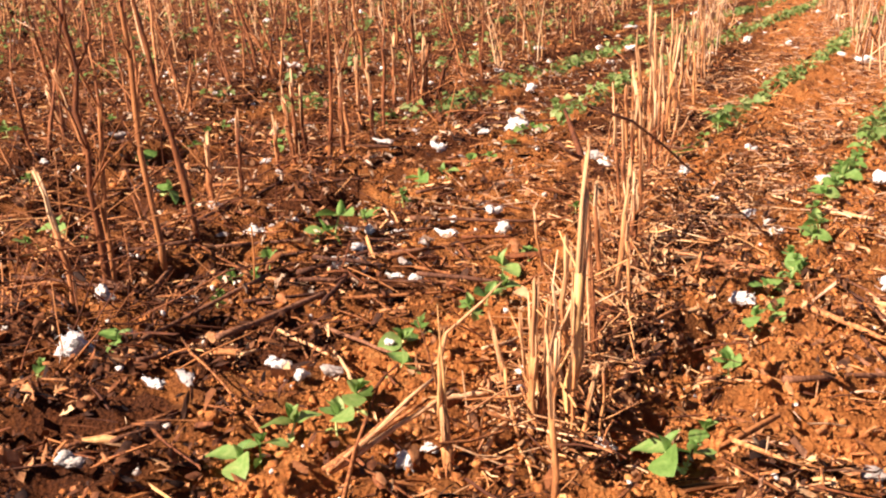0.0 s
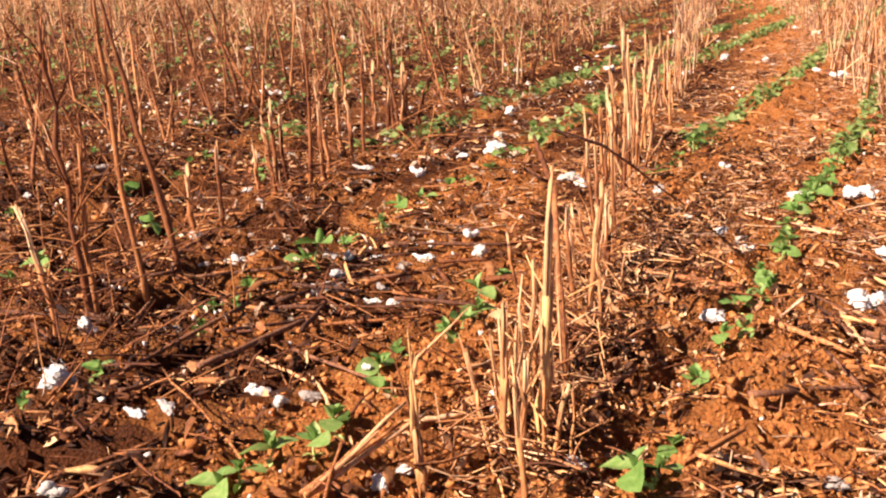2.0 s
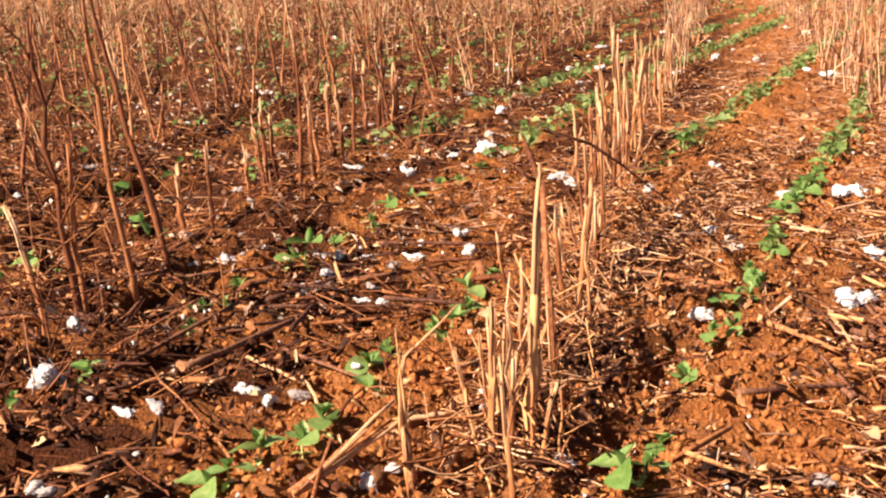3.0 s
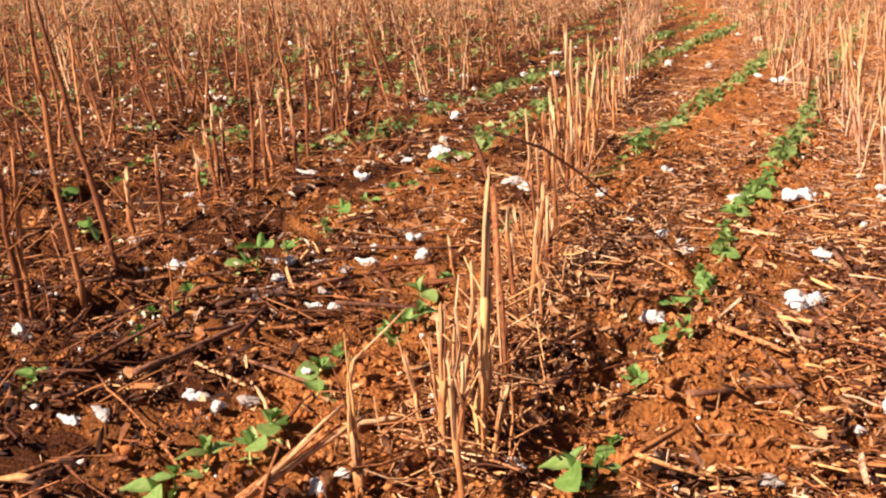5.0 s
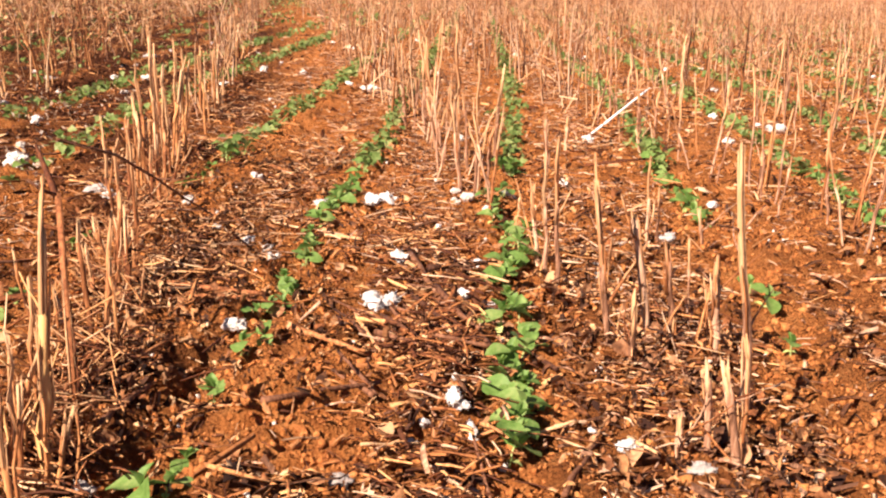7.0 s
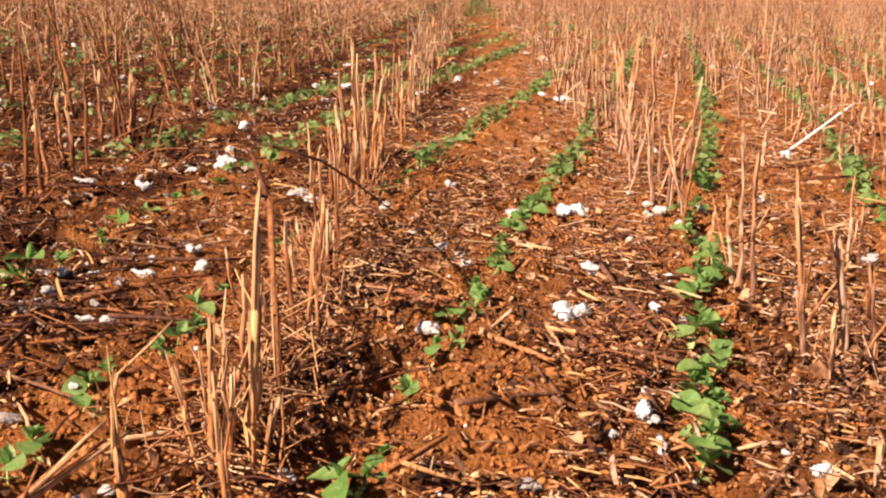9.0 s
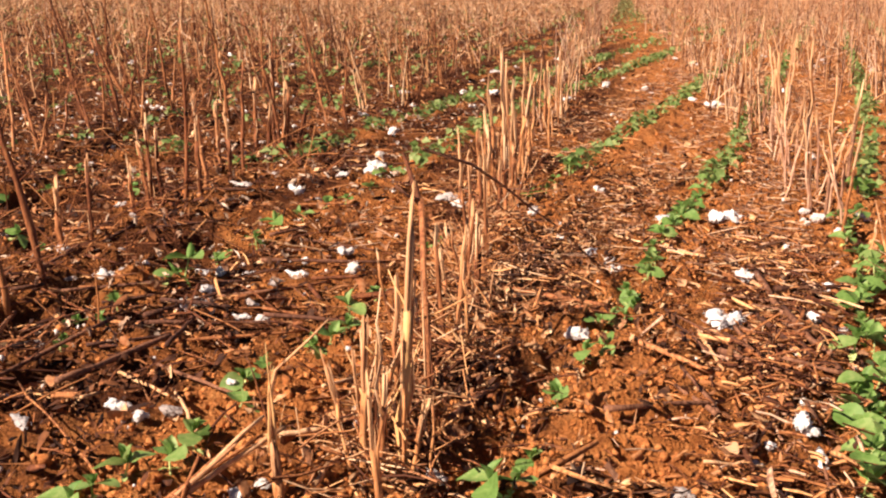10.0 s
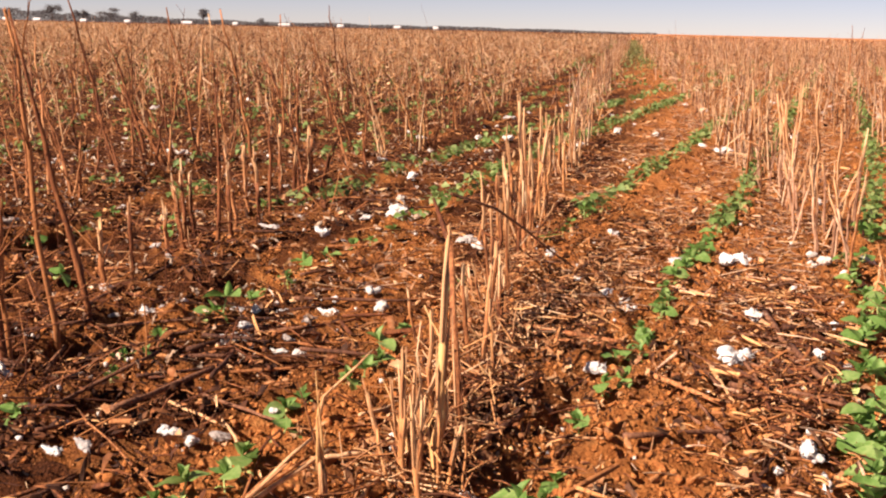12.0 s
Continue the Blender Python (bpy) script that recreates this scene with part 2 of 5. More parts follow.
def bareness(x, y):
    """1 where the drill turned up clean soil, 0 under litter, low in pits coloured dark for shade."""
    d = sown_distance(x, y) + 0.09 * (wave(x, y, 9, 5) - 0.5)
    strip = 1 - step(0.035, 0.105, d)
    patch = step(0.56, 0.70, 0.65 * wave(x, y, 3.1, 11) + 0.35 * wave(x, y, 11, 12))
    patch = np.maximum(patch, 1.6 * step(0.0, 0.35, 1 - np.hypot((x - 0.07) / 0.19, (y - 1.83) / 0.33)))
    trench = np.exp(-((x - sown_x(-0.146, y) + 0.07) / 0.036) ** 2) * step(1.45, 1.62, y) * (1 - step(2.0, 2.25, y))
    strip = np.maximum(strip, trench)
    strip = np.maximum(strip, step(0.0, 0.3, 1 - np.hypot((x + 0.48) / 0.17, (y - 1.51) / 0.20)) * (0.35 + 0.7 * wave(x, y, 13, 61)).clip(0, 1))
    ridge = x - sown_x(-0.61, y) - 0.05 - 0.03 * wave(x, y, 6, 62)
    strip = np.maximum(strip, (1 - step(0.05, 0.11, np.abs(ridge))) * (0.85 + 0.4 * wave(x, y, 15, 63)))
    scraped = (1 - step(0.06, 0.15, np.abs(x + 0.65 + 0.05 * (wave(x, y, 5, 67) - 0.5)))) * step(2.1, 2.4, y) * (1 - step(3.3, 3.8, y))
    strip = np.maximum(strip, scraped * (0.6 + 0.5 * wave(x, y, 14, 68)))
    strip = strip * (0.35 + 0.65 * step(-1.3, -0.95, x))
    strip = strip * (1 - 0.75 * (1 - step(-0.72, -0.62, x)) * (1 - step(1.9, 2.4, y)))
    patch = patch * (1 - 0.4 * np.exp(-((x - 0.60) / 0.17) ** 2))
    patch = patch * (1 - 0.9 * np.exp(-((x - 0.27 - 0.12 * (y - 2)) / 0.11) ** 2))
    right = 0.25 + 0.75 * step(-0.5, -0.2, x)
    torn = (0.60 - 0.08 * step(1.8, 2.3, y)) * step(0.52, 0.62, 0.55 * wave(x, y, 5.5, 92) + 0.45 * wave(x, y, 15, 93)) * (1 - step(-0.6, -0.45, x)) * (1 - step(4.0, 6.0, y))
    strip = np.maximum(strip, torn)
    # Pits give up bare soil for dark humus, which paints their shade.
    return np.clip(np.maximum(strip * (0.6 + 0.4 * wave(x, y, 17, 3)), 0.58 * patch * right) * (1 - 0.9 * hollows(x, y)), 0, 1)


def soil_share(x, y):
    """How much of the mineral soil shows in the ground's colour: bare strips, and thin humus on the pale side."""
    thin = (0.45 + 0.4 * step(2.3, 3.2, y)) * step(-0.2, 0.15, x) * (0.5 + wave(x, y, 19, 81))
    return np.clip(np.maximum(bareness(x, y), thin), 0, 1)


def ground_z(x, y):
    x, y = np.asarray(x, float), np.asarray(y, float)
    fade = 1 / (1 + np.maximum(np.hypot(x, y) - 6, 0) * 0.2)
    z = 0.016 * (wave(x, y, 2.1, 1) - 0.5) + 0.020 * (wave(x, y, 7.3, 2) - 0.5)
    d = sown_distance(x, y)
    z = z - 0.008 * np.exp(-(d / 0.03) ** 2) + 0.006 * np.exp(-((d - 0.08) / 0.03) ** 2)
    clod = np.abs(wave(x, y, 23, 3) - 0.5) * 2
    z = z + (0.022 * (1 - clod) ** 2 + 0.022 * (wave(x, y, 41, 4) - 0.5) + 0.014 * (wave(x, y, 85, 6) - 0.5)) * fade
    ridge = np.exp(-((x - sown_x(-0.61, y) - 0.06) / 0.05) ** 2) * (0.5 + wave(x, y, 12, 64))
    z = z + 0.012 * ridge
    pressed = step(0.0, 0.3, 1 - np.hypot((x - 0.06) / 0.19, (y - 1.80) / 0.24))
    z = z + 0.016 * pressed * np.sin((y - 0.45 * x + 0.02 * wave(x, y, 9, 66)) * 88) * (0.4 + wave(x, y, 7, 65))
    furrow = np.exp(-((x - sown_x(-0.146, y) + 0.07) / 0.036) ** 2) * step(1.45, 1.62, y) * (1 - step(2.0, 2.25, y))
    z = z - 0.05 * hollows(x, y) * fade
    return z - 0.052 * furrow * (0.6 + 0.8 * wave(x, y, 8, 9))


def zat(x, y):
    return float(ground_z(np.array([x]), np.array([y]))[0])


def make_mesh(name, verts, faces, material, smooth=True):
    me = bpy.data.meshes.new(name)
    me.from_pydata([tuple(v) for v in verts], [], faces)
    if material:
        me.materials.append(material)
    if smooth:
        me.shade_smooth()
    return me


def big_mesh(name, verts, faces, material, smooth=False):
    """A mesh from arrays: verts (n, 3), faces (m, 3) or (m, 4)."""
    me = bpy.data.meshes.new(name)
    k = faces.shape[1]
    me.vertices.add(len(verts))
    me.vertices.foreach_set("co", np.ascontiguousarray(verts, np.float32).ravel())
    me.loops.add(faces.size)
    me.loops.foreach_set("vertex_index", np.ascontiguousarray(faces, np.int32).ravel())
    me.polygons.add(len(faces))
    me.polygons.foreach_set("loop_start", np.arange(0, faces.size, k, dtype=np.int32))
    me.materials.append(material)
    me.update(calc_edges=True)
    if smooth:
        me.shade_smooth()
    return me


def tube(points, radii, sides=7, jag=0.0, r=None):
    """Verts and faces of a closed tube along points. jag: how far its top splinters."""
    P = np.asarray(points, float)
    V, F = [], []
    for k, (p, q) in enumerate(zip(P, radii)):
        d = P[min(k + 1, len(P) - 1)] - P[max(k - 1, 0)]
        d = d / (np.linalg.norm(d) + 1e-9)
        ref = np.array([1.0, 0, 0]) if abs(d[0]) < 0.9 else np.array([0, 1.0, 0])
        a = np.cross(d, ref)
        a /= np.linalg.norm(a)
        b = np.cross(d, a)
        for s in range(sides):
            w = 2 * math.pi * s / sides
            out = p + q * (a * math.cos(w) + b * math.sin(w)) * (1 + 0.12 * math.sin(3 * w + 5 * k))
            if jag and k == len(P) - 1:
                out = out + d * jag * r.random()
            V.append(out)
    n = len(P)
    for k in range(n - 1):
        for s in range(sides):
            e = (s + 1) % sides
            F.append((k * sides + s, k * sides + e, (k + 1) * sides + e, (k + 1) * sides + s))
    V += [P[0], P[-1] - (P[-1] - P[-2]) * (0.3 if jag else 0)]
    for s in range(sides):
        e = (s + 1) % sides
        F.append((e, s, n * sides))
        F.append(((n - 1) * sides + s, (n - 1) * sides + e, n * sides + 1))
    return V, F


def merge(*shapes):
    V, F = [], []
    for v, f in shapes:
        F += [tuple(i + len(V) for i in q) for q in f]
        V += list(v)
    return V, F


def part(name, shape, material, parent, label="", m=None):
    ob = new(name, shape if isinstance(shape, bpy.types.Mesh) else make_mesh(name, *shape, material))
    ob.parent = parent
    if m is not None:
        ob.matrix_basis = m
    return tagged(ob, label)


def crooked(r, start, way, length, n, wobble):
    """A path of n points from start along way that wavers."""
    P, d = [np.array(start, float)], np.array(way, float)
    d /= np.linalg.norm(d)
    for _ in range(n - 1):
        d = d + r.normal(0, wobble, 3)
        d /= np.linalg.norm(d)
        P.append(P[-1] + d * length / (n - 1))
    return P


def scatter(base_v, base_f, pos, yaw, tilt, roll, size, squash=None, wobble=0.0):
    """Many copies of one small shape in arrays, each turned, sized and bent by chance."""
    n, k = len(pos), len(base_v)
    V = np.repeat(base_v[None], n, 0)
    if wobble:
        V = V + rng.normal(0, wobble, V.shape)
    if squash is not None:
        V = V * squash[:, None, :]
    V = V * size[:, None, None]
    for ang, (i, j) in ((roll, (1, 2)), (tilt, (0, 2)), (yaw, (0, 1))):
        c, s = np.cos(ang)[:, None], np.sin(ang)[:, None]
        a, b = V[:, :, i] * c - V[:, :, j] * s, V[:, :, i] * s + V[:, :, j] * c
        V[:, :, i], V[:, :, j] = a, b
    V = V + pos[:, None, :]
    F = base_f[None] + (np.arange(n) * k)[:, None, None]
    return V.reshape(-1, 3), F.reshape(-1, base_f.shape[1])


def wedge(n, y0, y1, power=1.0, left=0.80, right=0.74):
    """n places ahead of the walk, thinning with distance."""
    u = rng.random(n)
    if power == 1.0:
        y = y0 * (y1 / y0) ** u
    else:
        e = 2 - power
        y = (y0 ** e + u * (y1 ** e - y0 ** e)) ** (1 / e)
    x = -(left * y + 0.35) + rng.random(n) * ((left + right) * y + 0.7)
    return x, y


# ---- ground ----
def graded(dense_a, dense_b, step_, growth, far_a, far_b):
    mid = list(np.arange(dense_a, dense_b, step_))
    up, s, v = [], step_, dense_b
    while v < far_b:
        up.append(v)
        s *= growth
        v += s
    down, s, v = [], step_, dense_a - step_
    while v > far_a:
        down.append(v)
        s *= growth
        v -= s
    return np.array([far_a] + down[::-1] + mid + up + [far_b])


gx = graded(-1.9, 1.6, 0.0125, 1.06, -2500, 2500)
gy = graded(1.25, 3.6, 0.0115, 1.028, -400, 4000)
GX, GY = np.meshgrid(gx, gy)
flat = np.c_[GX.ravel(), GY.ravel(), ground_z(GX.ravel(), GY.ravel())]
ii = np.arange(len(gy) * len(gx)).reshape(len(gy), len(gx))
quads = np.stack([ii[:-1, :-1], ii[:-1, 1:], ii[1:, 1:], ii[1:, :-1]], -1).reshape(-1, 4)
ground_me = big_mesh("ground", flat, quads, SOIL, smooth=True)
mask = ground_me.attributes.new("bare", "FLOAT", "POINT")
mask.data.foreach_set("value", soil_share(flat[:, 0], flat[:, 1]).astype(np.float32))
tagged(new("ground", ground_me), "orange-red tilled soil of a harvested cotton field", "ground", kind="structure")


# ---- cotton stalks ----
def stem_path(r, height, lean, bend, n=9, back=None):
    """Base to tip: lean in degrees sideways, bend as a share of the height."""
    P, wx, wy = [], r.normal(0, 0.007, n) * height, r.normal(0, 0.007, n) * height
    back = r.normal(0, 0.05) if back is None else back
    for k in range(n):
        s = k / (n - 1)
        P.append((math.tan(radians(lean)) * height * s + 3 * bend * height * s * (1 - s) + wx[k] * (k > 0), back * height * s + wy[k] * (k > 0), -0.03 + (height + 0.03) * s))
    return P


def stalk(r, height, lean, bend, radius, look_of="stub", branches=3, back=None, bark=None, strip_bark=None):
    """A cotton stalk: stem, splintered tip and side branches, standing at its origin."""
    P = stem_path(r, height, lean, bend, 9, back)
    bark = bark or BARK
    n = len(P)
    taper = 0.45 if look_of == "tall" else 0.8
    R = [radius * (1.08 - (1.08 - taper) * k / (n - 1)) * (1 + 0.15 * float(np.clip(r.normal(), -1.5, 2))) for k in range(n)]
    cut = n if look_of == "tall" else (4 if height > 0.3 else 5) + int(r.integers(0, 3 if height < 0.3 else 2))
    body = tube(P[:min(cut + 1, n)], R[:min(cut + 1, n)], 8, jag=radius * 2, r=r)
    ob = new("cotton_stalk", make_mesh("cotton_stalk", *body, BARK_DARK if look_of == "tall" and r.random() < 0.5 else bark))
    if cut < n - 1:
        strips = []
        for k in range(3):
            off = np.array([math.cos(k * 2.1), math.sin(k * 2.1), 0]) * radius * 0.32
            Q = [np.array(p) + off * (1 + 0.5 * j / (n - cut)) for j, p in enumerate(P[cut - 1:])]
            keep = max(2, len(Q) - int(r.integers(0, 2)))
            strips.append(tube(Q[:keep], [radius * 0.6 * (1 - 0.35 * j / len(Q)) for j in range(keep)], 5, jag=radius * 4, r=r))
        part("split_tip", merge(*strips), PEELED, ob, "pale splintered broken tip")
    if look_of == "stub":
        for _ in range(int(r.integers(1, 4)) + (3 if radius > 0.0058 else 0)):
            a, k = r.uniform(0, 6.28), int(r.integers(1, 6))
            Q = [np.array(p) + np.array([math.cos(a), math.sin(a), 0]) * radius * (0.95 + 0.25 * j) for j, p in enumerate(P[k:k + 3])]
            part("bark_strip", tube(Q, [radius * 0.32, radius * 0.26, radius * 0.12], 5, jag=radius, r=r), strip_bark or (BARK_DARK if r.random() < 0.5 else PEELED), ob, "peeling strip of bark")
    for _ in range(branches):
        k = int(r.integers(3, n - 1)) if look_of == "tall" else int(r.integers(2, n - 2))
        a = r.uniform(0, 2 * math.pi)
        up = r.uniform(0.9, 2.2) if look_of == "tall" else r.uniform(0.3, 1.6)
        length = r.uniform(0.06, 0.22) if look_of == "tall" else r.uniform(0.03, 0.12)
        Q = crooked(r, P[k], (math.cos(a), math.sin(a), up), length, 6, 0.14)
        thin = radius * r.uniform(0.22, 0.34)
        wood = BARK_DARK if r.random() < (0.5 if look_of == "tall" else 0.3) else bark
        limb = part("branch", tube(Q, [thin * (1 - 0.55 * j / 5) for j in range(6)], 5, jag=0.004, r=r), wood, ob)
        if look_of == "tall" and length > 0.13:
            a = a + r.choice((-1, 1)) * r.uniform(0.6, 1.4)
            fork = crooked(r, Q[int(r.integers(2, 5))], (math.cos(a), math.sin(a), r.uniform(0.2, 1.4)), length * r.uniform(0.35, 0.6), 4, 0.14)
            part("twig", tube(fork, [thin * 0.6, thin * 0.5, thin * 0.4, thin * 0.25], 5), wood, limb)
    return ob


def stand(ob, x, y, label, group):
    ob.location = (x, y, zat(x, y))
    return tagged(ob, label, "stalk", group)


NEAR_STUBS = [
    (-0.293, 1.636, 0.372, 2, 0.0064), (-0.333, 1.595, 0.19, 0, 0.0056), (-0.401, 1.467, 0.085, -9, 0.0066), (-0.378, 1.7, 0.09, -17, 0.004), (-0.325, 1.6, 0.17, 3, 0.0035),
    (-0.289, 1.49, 0.28, -1, 0.0021), (-0.276, 1.607, 0.11, 9, 0.0033), (-0.316, 2.183, 0.24, -6, 0.004), (-0.258, 2.068, 0.17, -5, 0.0029),
    (-0.281, 2.539, 0.09, -11, 0.0059), (-0.308, 1.7, 0.275, -1, 0.0042), (-0.352, 2.084, 0.106, -4, 0.0022), (-0.303, 1.552, 0.142, 2, 0.0042), (-0.34, 1.66, 0.15, -9, 0.003),
]
STEMS_BETWEEN = [
    (-0.287, 1.68, 0.08, 16, 0.0032), (-0.336, 2.091, 0.1, -13, 0.0035), (-0.292, 2.142, 0.22, 4, 0.0046), (-0.286, 2.438, 0.17, -3, 0.0062), (-0.33, 2.341, 0.12, -10, 0.0039),
    (-0.315, 2.453, 0.2, 3, 0.0053), (-0.351, 2.935, 0.21, 1, 0.0042), (-0.324, 3.154, 0.22, 0, 0.0053), (-0.308, 3.236, 0.23, -3, 0.0054), (-0.3, 3.32, 0.16, 12, 0.004),
    (-0.375, 2.744, 0.09, -18, 0.004), (-0.271, 2.147, 0.06, -14, 0.0031),
]
MIDDLE_STUBS = [
    (-0.361, 3.693, 0.42, -3, 0.0078), (-0.332, 3.649, 0.38, -5, 0.0077), (-0.323, 3.65, 0.34, -3, 0.0069), (-0.33, 3.96, 0.37, -1, 0.0075), (-0.38, 3.46, 0.22, -3, 0.0065),
    (-0.373, 3.55, 0.34, -5, 0.0075), (-0.323, 5.129, 0.25, -4, 0.0086), (-0.337, 4.328, 0.33, -1, 0.0072), (-0.326, 3.384, 0.29, -4, 0.0056), (-0.395, 3.374, 0.24, -5, 0.0056),
    (-0.342, 8.155, 0.27, -6, 0.0118), (-0.302, 8.668, 0.33, -2, 0.0126), (-0.36, 7.291, 0.24, -6, 0.0105), (-0.334, 2.674, 0.3, -7, 0.0056), (-0.335, 2.726, 0.26, -4, 0.0057),
    (-0.3, 2.63, 0.29, -2, 0.0055), (-0.293, 2.45, 0.17, -7, 0.0034), (-0.308, 2.327, 0.17, 8, 0.0032),
]
LEFT_STALKS = [
    (-1.166, 1.908, 0.22, -14, 0.0062), (-1.148, 1.985, 0.52, -6, 0.0079), (-1.233, 2.569, 0.16, -5, 0.0079), (-1.187, 2.605, 0.2, -1, 0.006), (-1.233, 3.084, 0.24, -5, 0.007),
    (-1.239, 3.161, 0.23, -5, 0.0063), (-1.302, 3.111, 0.16, -6, 0.0063), (-1.184, 3.169, 0.47, 0, 0.0071), (-1.21, 3.423, 0.28, -8, 0.0076), (-1.173, 3.524, 0.23, -5, 0.007),
    (-1.207, 3.726, 0.35, 1, 0.0074), (-1.209, 4.018, 0.19, 2, 0.0089), (-1.245, 4.211, 0.45, 0, 0.0083), (-1.264, 4.352, 0.26, 3, 0.0086), (-1.36, 4.34, 0.24, -1, 0.0086),
    (-1.259, 4.427, 0.24, -1, 0.0087), (-1.824, 3.028, 0.27, -21, 0.0075), (-1.985, 3.215, 0.19, -27, 0.008), (-1.164, 2.024, 0.34, -1, 0.0074), (-1.252, 3.107, 0.19, -11, 0.0073),
]
LEFT_STALKS_BEYOND = [
    (-1.189, 3.305, 0.27, -3, 0.0068), (-1.331, 3.876, 0.21, -5, 0.008),
]
TALL_STALKS = [
    (-1.145, 2.169, 0.67, -7, 0.0066), (-1.157, 2.336, 0.67, -13, 0.007), (-2.219, 5.082, 0.56, -18, 0.0095), (-2.226, 4.742, 0.73, -15, 0.0077), (-1.962, 5.058, 0.69, -12, 0.0066),
    (-1.734, 5.141, 0.68, -13, 0.008), (-2.023, 6.512, 0.69, -1, 0.0067), (-1.81, 7.004, 0.66, -16, 0.0071), (-2.487, 9.642, 0.79, -6, 0.0074),
]
RIGHT_STUBS = [
    (0.552, 2.61, 0.18, -10, 0.0055), (0.547, 2.519, 0.25, -5, 0.0053), (0.548, 2.435, 0.29, -3, 0.0063), (0.597, 2.902, 0.13, 1, 0.0048), (0.556, 2.062, 0.32, -9, 0.0054),
    (0.561, 1.967, 0.13, -2, 0.0052), (0.648, 2.143, 0.25, -11, 0.0057), (0.871, 2.824, 0.23, -4, 0.0048), (0.866, 2.77, 0.14, -1, 0.004), (0.681, 2.085, 0.18, -11, 0.0061),
    (0.725, 2.031, 0.17, -3, 0.0065), (0.557, 1.619, 0.12, -5, 0.0051), (0.674, 1.765, 0.39, -8, 0.0061), (0.593, 1.579, 0.15, -15, 0.0054), (0.525, 1.636, 0.05, -5, 0.0051),
    (0.993, 2.785, 0.09, -14, 0.0055), (0.8, 2.361, 0.13, -4, 0.0035), (1.058, 4.403, 0.12, 1, 0.0096), (0.874, 3.886, 0.2, -7, 0.0084), (0.721, 4.076, 0.32, 4, 0.0078),
]
RIGHT_STUBS_BEYOND = [
    (0.6, 4.049, 0.46, -3, 0.0087), (0.568, 4.161, 0.47, -12, 0.0079), (0.531, 4.034, 0.25, -12, 0.0067), (0.569, 3.373, 0.2, 3, 0.0056), (0.558, 3.453, 0.4, -2, 0.0057),
    (0.594, 3.83, 0.24, -6, 0.0064), (0.633, 5.469, 0.24, -6, 0.0079), (0.627, 6.478, 0.38, -1, 0.0094), (0.611, 4.892, 0.35, -7, 0.0082), (1.338, 4.336, 0.1, -17, 0.0075),
    (2.049, 5.927, 0.38, 0, 0.0105), (2.512, 5.733, 0.28, 4, 0.0135), (1.431, 4.491, 0.23, 0, 0.0067), (1.817, 5.422, 0.37, -14, 0.0068), (2.91, 11.893, 0.58, -2, 0.0179),
    (2.793, 10.98, 0.33, 4, 0.0166), (2.066, 5.3, 0.14, -1, 0.0068), (1.441, 3.52, 0.13, 1, 0.0081),
]
TUFTS_DARK_LITTER = [
    (-1.119, 1.911, 0.041), (-1.024, 1.667, 0.049), (-0.851, 1.596, 0.037), (-0.804, 1.598, 0.037), (-0.744, 1.746, 0.026), (-0.715, 1.722, 0.021),
    (-0.677, 1.687, 0.021), (-0.638, 1.71, 0.033), (-1.081, 2.463, 0.087), (-1.052, 2.503, 0.038), (-1.051, 2.09, 0.048), (-1.15, 2.426, 0.035),
    (-1.924, 3.336, 0.054), (-1.729, 3.149, 0.025), (-1.945, 2.984, 0.023), (-1.524, 2.515, 0.025), (-1.346, 3.119, 0.032), (-0.904, 2.544, 0.035),
    (-0.832, 2.473, 0.034), (-0.799, 2.25, 0.044), (-0.818, 2.208, 0.027), (-0.685, 2.166, 0.031), (-0.642, 2.156, 0.026), (-0.691, 2.231, 0.027),
    (-1.109, 3.439, 0.068), (-0.627, 2.697, 0.038), (-0.565, 2.53, 0.033), (-0.676, 2.506, 0.048), (-0.691, 2.612, 0.022), (-0.692, 2.389, 0.029),
]
TUFTS_MIDDLE = [
    (-0.866, 3.671, 0.035), (-0.804, 3.852, 0.068), (-0.835, 4.074, 0.029), (-0.50, 3.45, 0.068), (-0.454, 3.347, 0.039), (-0.237, 3.203, 0.03),
    (-0.156, 2.981, 0.021), (-0.075, 2.82, 0.026), (-0.032, 2.8, 0.026), (-0.023, 2.689, 0.03), (-0.078, 3.706, 0.038), (0.111, 3.259, 0.053),
    (0.247, 3.246, 0.053), (0.289, 3.324, 0.047), (0.251, 2.643, 0.043), (0.173, 2.337, 0.07), (-0.082, 2.204, 0.04), (0.577, 9.745, 0.071),
    (0.362, 6.41, 0.046), (0.503, 6.537, 0.079), (-0.391, 1.845, 0.024), (-0.37, 1.721, 0.014), (-0.457, 1.468, 0.026), (-0.444, 1.519, 0.022),
    (-0.248, 1.628, 0.03), (-0.596, 1.845, 0.018),
]
TUFTS_RIGHT = [
    (0.471, 3.309, 0.028), (0.505, 3.277, 0.039), (0.548, 3.21, 0.03), (0.426, 2.648, 0.035), (0.35, 2.375, 0.028), (0.394, 2.345, 0.038),
    (0.246, 1.799, 0.041), (0.192, 1.735, 0.017), (0.171, 1.705, 0.017), (0.068, 1.579, 0.029), (0.277, 1.6, 0.015), (0.453, 1.638, 0.031),
    (0.532, 1.575, 0.038), (0.417, 1.689, 0.012), (0.378, 2.964, 0.014), (1.199, 3.275, 0.033), (0.919, 2.849, 0.042), (0.665, 2.527, 0.03),
    (0.798, 2.811, 0.016), (0.692, 2.645, 0.019), (2.832, 6.791, 0.053), (1.213, 4.665, 0.046), (2.07, 5.52, 0.051), (2.152, 4.987, 0.078),
    (0.459, 6.304, 0.067),
]
